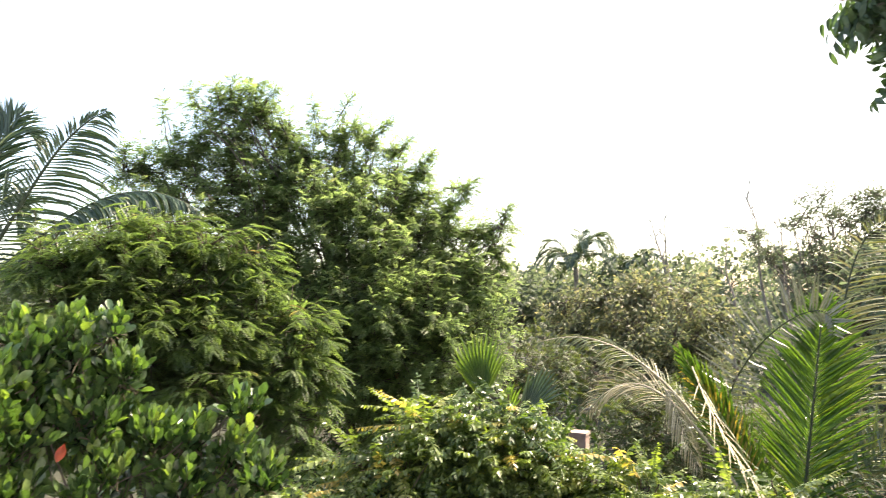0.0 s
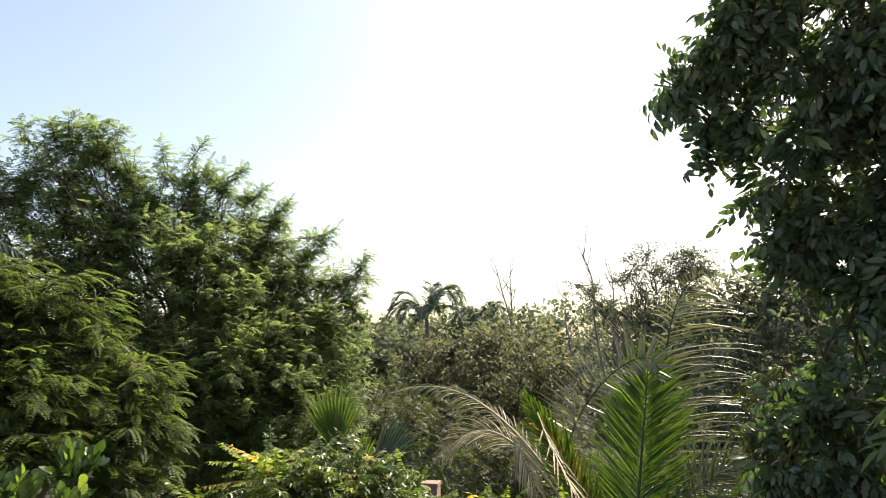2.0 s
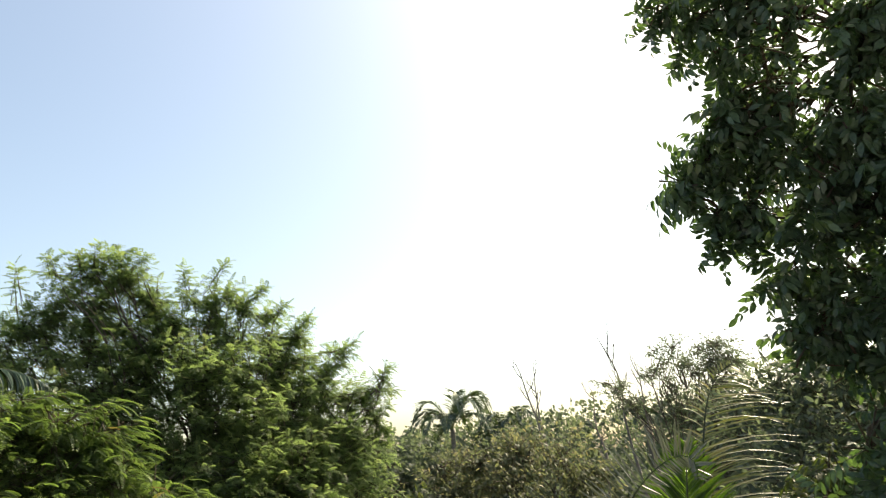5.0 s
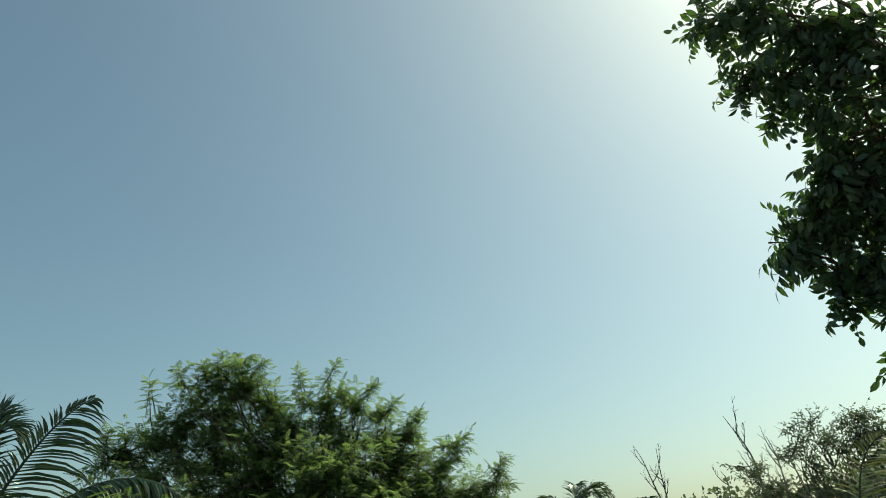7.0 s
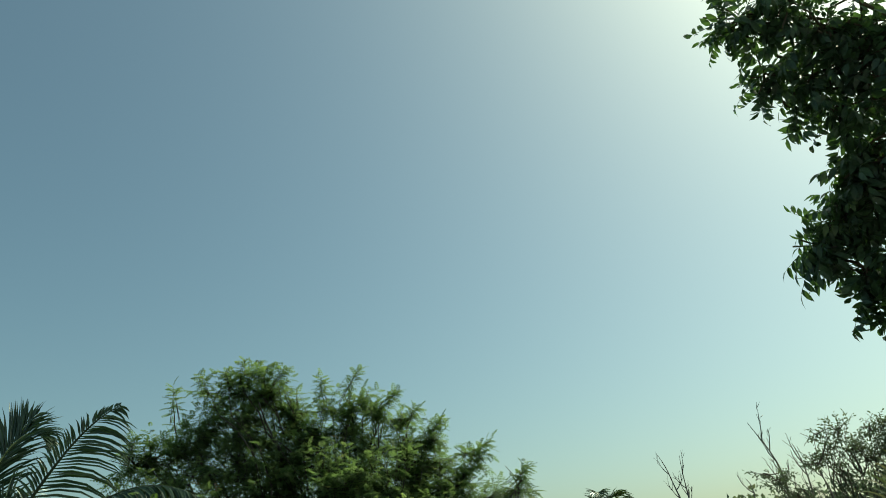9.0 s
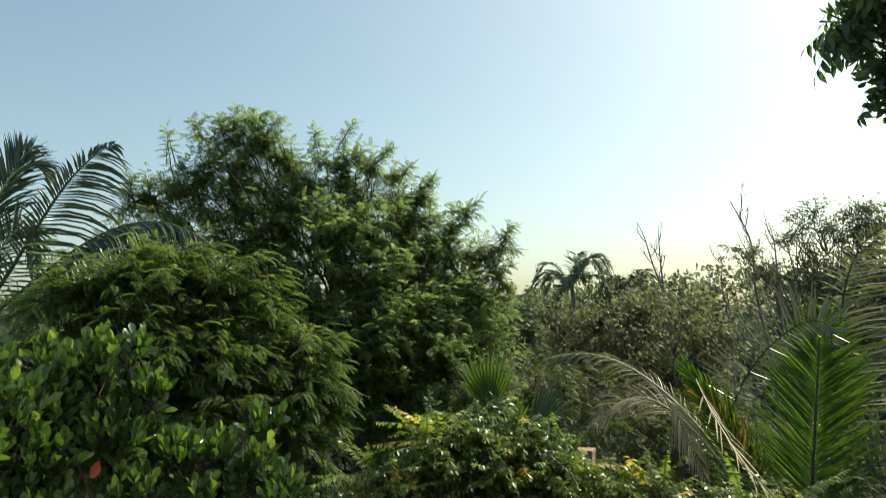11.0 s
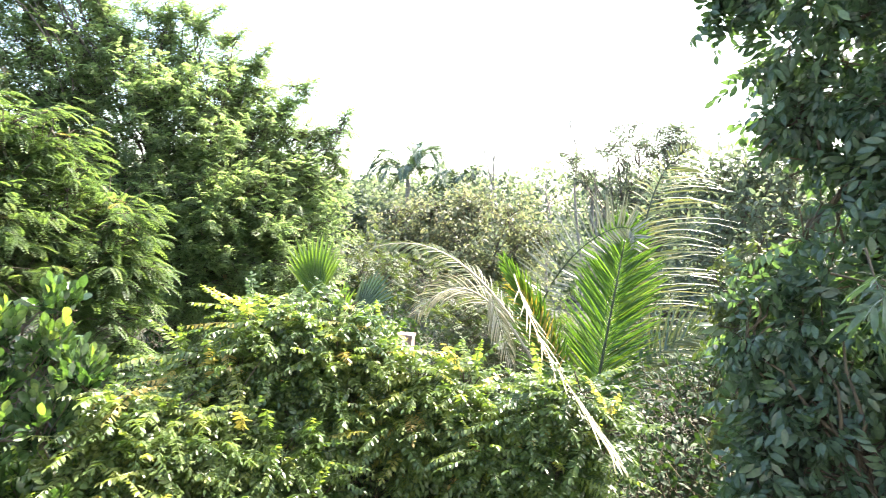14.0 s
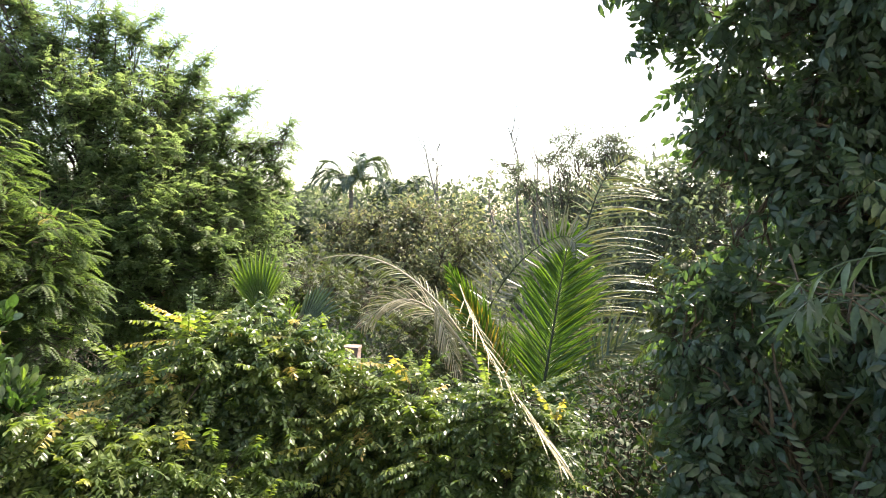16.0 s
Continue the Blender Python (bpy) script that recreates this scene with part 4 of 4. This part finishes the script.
# coconut palm behind the pinnate shrub
C = at(27.0, -21, 7.5)
B = (C[0], C[1], 0.0)
coconut = thing("coconut_palm", B, "young coconut palm with arching green and dried fronds", "palm tree")
palm_trunk(coconut, B, C, 0.15)
TOWARDS = tuple(-unit(np.array([C[0], C[1], 0])))
frond(coconut, B, [C, at(27.6, -15.9, 7.5), at(28.0, -12.1, 7.5), at(28.7, -7.4, 7.5), at(29.1, -3.4, 7.5), at(29.5, -0.2, 7.5)], PALM_GREEN, RACHIS_DARK, 1, 84, 0.74, 0.036, 0.25, 0.0, 50, TOWARDS, twist=0.05, single=True, skip=0.0, label="upright bright green frond")
frond(coconut, B, [C, at(22.0, -15.0, 7.5), at(18.6, -9.4, 7.3), at(24.0, -2.0, 7.2), at(31.0, 2.0, 7.1), at(30.0, -3.0, 7.0)], PALM_SHEEN, RACHIS_DARK, 2, 42, 0.52, 0.024, 0.05, 0.0, 92, TOWARDS, tone=(0.0, 0.7), twist=0.3, fold=0.14, skip=0.02, start=0.40, thick=0.016, right=0.4)
frond(coconut, B, [C, at(29.2, -13.9, 7.7), at(30.6, -8.0, 7.7), at(30.0, 0.0, 7.75), at(31.2, 4.6, 7.7), at(34.0, 5.6, 7.6)], PALM_STRAW, RACHIS_DARK, 3, 54, 1.12, 0.024, 0.7, 0.1, 76, (-0.1, -0.8, 0.6), twist=0.6, left=0.3, fold=0.14, skip=0.08)
frond(coconut, B, [C, at(28.6, -14, 7.8), at(29.4, -8, 7.8), at(29.8, -3.5, 7.8), at(30.4, 0.4, 7.7)], PALM_STRAW, RACHIS_DARK, 13, 46, 1.2, 0.024, 0.6, 0.05, 70, (-0.2, -0.8, 0.5), twist=0.6, left=0.15, fold=0.14, skip=0.1)
frond(coconut, B, [C, at(29.4, -14.3, 7.6), at(31.0, -11.8, 7.6), at(33.2, -9.8, 7.6), at(36.0, -9.2, 7.5)], PALM_STRAW, RACHIS, 15, 40, 0.7, 0.026, 0.5, 0.15, 45, (-0.3, -0.6, 0.7), twist=0.7, fold=0.1, tone=(0.0, 0.6))
frond(coconut, B, [C, at(24.7, -12.9, 7.3), at(22.4, -9.3, 7.3), at(19.2, -4.2, 7.1)], PALM_GREEN, RACHIS, 12, 40, 0.6, 0.03, 0.1, 0.1, 22, TOWARDS, label="half-open spear frond")
frond(coconut, B, [C, at(24, -14, 7.6), at(19.5, -6.5, 7.5), at(15.5, -3.4, 7.5), at(12.0, -2.6, 7.5), at(8.0, -3.9, 7.5)], PALM_STRAW, RACHIS_DRY, 4, 50, 0.42, 0.015, 1.5, 0.0, 55, (0, -0.4, 1), thick=0.024, twist=0.15, start=0.3, tone=(0.0, 0.7), skip=0.12)
frond(coconut, B, [C, at(23, -13, 7.2), at(18, -5, 7.1), at(15, -5.5, 7.1), at(11.8, -9.6, 7.1)], PALM_DRY, RACHIS_DRY, 5, 26, 0.5, 0.014, 1.1, 0.1, 45, (0, -0.6, 0.8), start=0.5, tone=(0.0, 0.8))
frond(coconut, B, [at(20.2, -5.6, 7.0), at(21.4, -9.0, 6.2), at(22.8, -12.4, 5.2), at(25.2, -15.0, 4.5), at(27.4, -17.8, 4.2), at(29.8, -21.0, 4.0)], PALM_DRY, RACHIS_DRY, 6, 22, 0.55, 0.013, 0.15, 0.0, 10, (0.2, -0.9, 0.3), start=0.08, thick=0.007, tone=(0.0, 0.7), fold=0.15, skip=0.1, label="dead frond hanging in bleached strips")
frond(coconut, B, [C, at(24.5, -12.5, 7.2), at(22.9, -10.2, 7.2), at(21.2, -7.4, 7.2), at(19.4, -5.4, 7.2)], PALM_YELLOW, RACHIS, 7, 24, 0.26, 0.026, 0.6, 0.1, 45, TOWARDS, start=0.3)
frond(coconut, B, [C, at(25, -16, 7.3), at(23.0, -11, 7.3), at(21.0, -7, 7.3)], PALM_GREEN, RACHIS, 8, 36, 0.5, 0.027, 0.5, 0.15, 35, TOWARDS)
frond(coconut, B, [at(17.8, -7.2, 7.05), at(18.6, -7.4, 7.0), at(19.4, -10.5, 6.9), at(20.6, -13.8, 6.9)], PALM_DRY, RACHIS_DRY, 14, 24, 0.34, 0.014, 1.2, 0.0, 35, (0, -0.7, 0.6), start=0.1, thick=0.008, tone=(0.2, 0.9))
frond(coconut, B, [C, at(30.5, -15, 7.6), at(32.4, -11, 7.6), at(34.6, -10.2, 7.5), at(37.2, -12.0, 7.4)], PALM, RACHIS, 9, 44, 0.7, 0.026, 0.7, 0.2, 60, (-0.3, -0.6, 0.7), twist=0.9, fold=0.08)

# coconut palm behind the glossy shrub
C = at(-37.0, -2.0, 9.6)
B = (C[0], C[1], 0.0)
palm_l = thing("coconut_palm", B, "tall coconut palm with dark arching fronds", "palm tree")
palm_trunk(palm_l, B, C, 0.16)
frond(palm_l, B, [C, at(-32.6, 4.6, 9.5), at(-31.6, 9.4, 9.4), at(-29.4, 12.6, 9.4), at(-27.0, 14.0, 9.3)], PALM, RACHIS_DARK, 21, 58, 0.95, 0.034, 1.3, 0.0, 58, (0.5, -0.7, 0.4), left=0.3, twist=0.2, thick=0.03, tone=(0.0, 0.5))
frond(palm_l, B, [C, at(-35.4, 5, 9.8), at(-34.6, 9.5, 9.9), at(-33.6, 12.0, 10), at(-32.4, 13.2, 10)], PALM, RACHIS, 22, 56, 0.7, 0.030, 0.8, 0.1, 38, (0.3, -0.7, 0.6), twist=0.1, tone=(0.0, 0.6))
frond(palm_l, B, [C, at(-31.2, 4.4, 9.3), at(-27.4, 9.0, 9.3), at(-23.5, 9.4, 9.3), at(-19.6, 6.4, 9.3)], PALM, RACHIS_DARK, 23, 80, 0.55, 0.046, 2.8, -0.2, 68, (0.1, -0.2, 1), skip=0.01, twist=0.05, tone=(0.0, 0.5))
frond(palm_l, B, [C, at(-34.2, 6, 9.6), at(-33.0, 9.4, 9.6), at(-32.2, 7.4, 9.6), at(-32.0, 3.6, 9.6)], PALM, RACHIS, 24, 56, 0.5, 0.026, 1.0, 0.1, 40, (0.4, -0.5, 0.7), twist=0.1, tone=(0.0, 0.6))
frond(palm_l, B, [C, at(-38, 9, 9.6), at(-40, 14, 9.6), at(-43, 13, 9.5), at(-46, 8, 9.5)], PALM, RACHIS, 25, 56, 0.8, 0.026, 0.8, 0.15, 52, (-0.3, -0.5, 0.8), twist=0.1, tone=(0.0, 0.6))
frond(palm_l, B, [C, at(-35.4, 8, 9.9), at(-34.0, 12, 9.9), at(-32.6, 13, 9.9), at(-31.2, 11, 9.9)], PALM, RACHIS, 26, 50, 0.6, 0.028, 0.8, 0.15, 42, (0.1, -0.8, 0.5), twist=0.1, tone=(0.0, 0.6))


def far_palm(bearing, rise, dist, seed, reach, label):
    rng = np.random.default_rng(seed)
    C = at(bearing, rise, dist)
    B = (C[0], C[1], 0.0)
    palm = thing("far_palm", B, label, "palm tree", "far palms")
    palm_trunk(palm, B, C, 0.14)
    for i in range(15):
        a = 2 * math.pi * (i + rng.uniform(0, 0.6)) / 15
        up = rng.uniform(0.4, 2.0)
        o = np.array([math.cos(a), math.sin(a), 0])
        frond(palm, B, [C, C + o * reach * 0.35 + np.array([0, 0, reach * 0.5 * up]), C + o * reach * 0.8 + np.array([0, 0, reach * 0.6 * up]), C + o * reach * 1.05 + np.array([0, 0, reach * (0.35 * up - 0.4)])],
              PALM, RACHIS, seed * 50 + i, 32, reach * 0.4, 0.10, 0.7, 0.1, 50, (0, 0, 1), seg=2)
    frond(palm, B, [C, C + np.array([0.1, 0, reach * 0.35]), C + np.array([0.2, 0, reach * 0.6])], PALM, RACHIS, seed * 50 + 20, 22, reach * 0.25, 0.07, 0.3, 0.1, 40, (0, -1, 0), seg=2)


far_palm(11.2, 2.3, 36, 1, 2.1, "distant coconut palm rising above the wood")
far_palm(16.0, 1.6, 40, 2, 1.8, "distant coconut palm half hidden by trees")
far_palm(26.8, 1.6, 44, 3, 1.8, "small distant palm between bare saplings")


# young fan-shaped palm leaves above the pinnate shrub
def fan_leaf(palm, base, foot, tip, width, pleats, seed, material, label=""):
    rng = np.random.default_rng(seed)
    axis = tip - foot
    length = np.linalg.norm(axis)
    axis = axis / length
    side = unit(np.cross(axis, np.array([-0.1, 1.0, 0.1])))
    stalk = mesh_from("stalk", *[(v - np.array(base)) if i == 0 else v for i, v in enumerate(tube(bezier([np.array(base), foot - axis * 0.3, foot], 8), np.linspace(0.02, 0.01, 8), 6))], RACHIS)
    top = part("fan_leaf", stalk, palm, label)
    for i in range(pleats):
        f = 2 * (i + 0.5) / pleats - 1
        d = unit(axis + side * f * width)
        L = length * (1.05 - 0.22 * f * f) * rng.uniform(0.86, 1.06)
        V, F = leaflet_strip(foot + axis * 0.1 * length * (1 - abs(f)), d, np.cross(side, axis), L, 0.062, 5, 0.10 + 0.35 * abs(f), 0.45)
        part("pleat", mesh_from("pleat", V - np.array(base), F, material, np.full(len(V), rng.uniform(0.1, 0.9)), False), top)


B = np.array([0.62, 6.6, 0.0])
fan = thing("fan_palm", B, "young palm with bright green pleated fan leaves", "palm")
fan_leaf(fan, B, at(3.4, -8.6, 6.8), at(2.9, -3.4, 6.8), 0.62, 15, 1, FAN_GREEN)
fan_leaf(fan, B, at(6.6, -10.2, 6.8), at(9.0, -6.4, 6.8), 0.5, 12, 2, PALM, "darker fan leaf with a dry edge")
fan_leaf(fan, B, at(5.2, -11.0, 7.0), at(5.8, -7.4, 6.9), 0.3, 8, 3, FAN_GREEN)


# ---- bare saplings ----
def sapling(bearing, top_rise, dist, seed, label, forks, reach, lean):
    """A leafless sapling: a stem that leans over near its top, with narrow forks that curve upwards."""
    rng = np.random.default_rng(seed)
    tip = at(bearing, top_rise, dist)
    side = np.array([math.cos(radians(bearing)), -math.sin(radians(bearing)), 0.0])
    elbow = tip + side * lean - np.array([0, 0, 3.0])
    base = np.array([elbow[0] + 0.2, elbow[1], 0.0])
    tree = thing("bare_sapling", base, label, "tree", "bare saplings")
    low = wiggle(base - np.array([0, 0, 0.2]), elbow, rng, 8, 0.015)
    way = np.vstack([low[:-1], wiggle(elbow, tip, rng, 10, 0.03)])
    V, F = tube(way, np.linspace(0.075, 0.010, len(way)), 7)
    part("trunk", mesh_from("trunk", V - base, F, DEADWOOD), tree)
    for i in range(forks):
        k = 8 + int(7 * (i + rng.random()) / forks)
        o = unit(unit(tip - elbow) * 0.8 + side * rng.choice([-1, 1]) * rng.uniform(0.35, 0.8) + rng.normal(0, 0.25, 3))
        L = reach * rng.uniform(0.5, 1.2)
        limb = bezier([way[k], way[k] + o * L * 0.55, way[k] + o * L * 0.7 + np.array([0, 0, L * 0.5])], 7)
        V, F = tube(limb + rng.normal(0, 0.012, limb.shape) * np.linspace(0, 1, 7)[:, None], np.linspace(0.024, 0.008, 7), 5)
        b = part("branch", mesh_from("branch", V - base, F, DEADWOOD), tree)
        for j in range(4):
            q = limb[rng.integers(2, 7)]
            V, F = tube(wiggle(q, q + unit(o * 0.6 + np.array([0, 0, 0.7]) + rng.normal(0, 0.45, 3)) * L * rng.uniform(0.25, 0.5), rng, 4, 0.06), np.linspace(0.010, 0.006, 4), 4)
            part("twig", mesh_from("twig", V - base, F, DEADWOOD), b)


sapling(16.7, 7.7, 32, 1, "thin bare dead sapling leaning over", 4, 0.9, 0.9)
sapling(18.4, 7.3, 32, 2, "thin upright bare dead sapling", 5, 1.0, 0.1)
sapling(23.9, 8.9, 26, 3, "tall bare dead sapling with many twigs", 9, 0.8, 0.6)
sapling(26.5, 7.0, 26, 6, "slim bare dead sapling with short twigs", 5, 0.7, 0.3)
sapling(22.7, 5.0, 26, 4, "short bare dead sapling", 4, 0.7, 0.3)
sapling(27.4, 6.2, 26, 5, "slim bare sapling beside the thin tree", 4, 0.7, 0.3)


# ---- withered leaves on the glossy shrub ----
for k, (b, e, dd, turn) in enumerate(((-29.0, -11.6, 3.7, 20), (-24.6, -20.4, 3.2, -25))):
    place = at(b, e, dd)
    dead = tagged(new("withered_leaf", mesh_from("withered_leaf", *blade(0.085, 0.045, 0.6, 0.6, 0.3, 6, 0.8), RED_LEAF, np.full(14, 0.3 + 0.3 * k))), "withered orange-red leaf caught on the glossy shrub", "leaf", "withered leaves")
    dead.matrix_world = pose(place[0], place[1], place[2] + 0.06, -80, turn, turn)

# ---- pillar in the trees, a stand-in for the corner of a house ----
H = at(11.3, -11.0, 9.6)
pillar = thing("corner_pillar", (H[0], H[1], 0.0), "pink plastered pillar standing in for a house corner, half hidden by foliage", "pillar")
pillar.rotation_euler = (0, 0, radians(-25))
part("shaft", mesh_from("shaft", *box((-0.11, -0.11, -0.2), (0.11, 0.11, H[2] - 0.05)), PLASTER, None, False), pillar)
part("cap", mesh_from("cap", *box((-0.12, -0.12, H[2] - 0.046), (0.12, 0.12, H[2])), PLASTER, None, False), pillar)
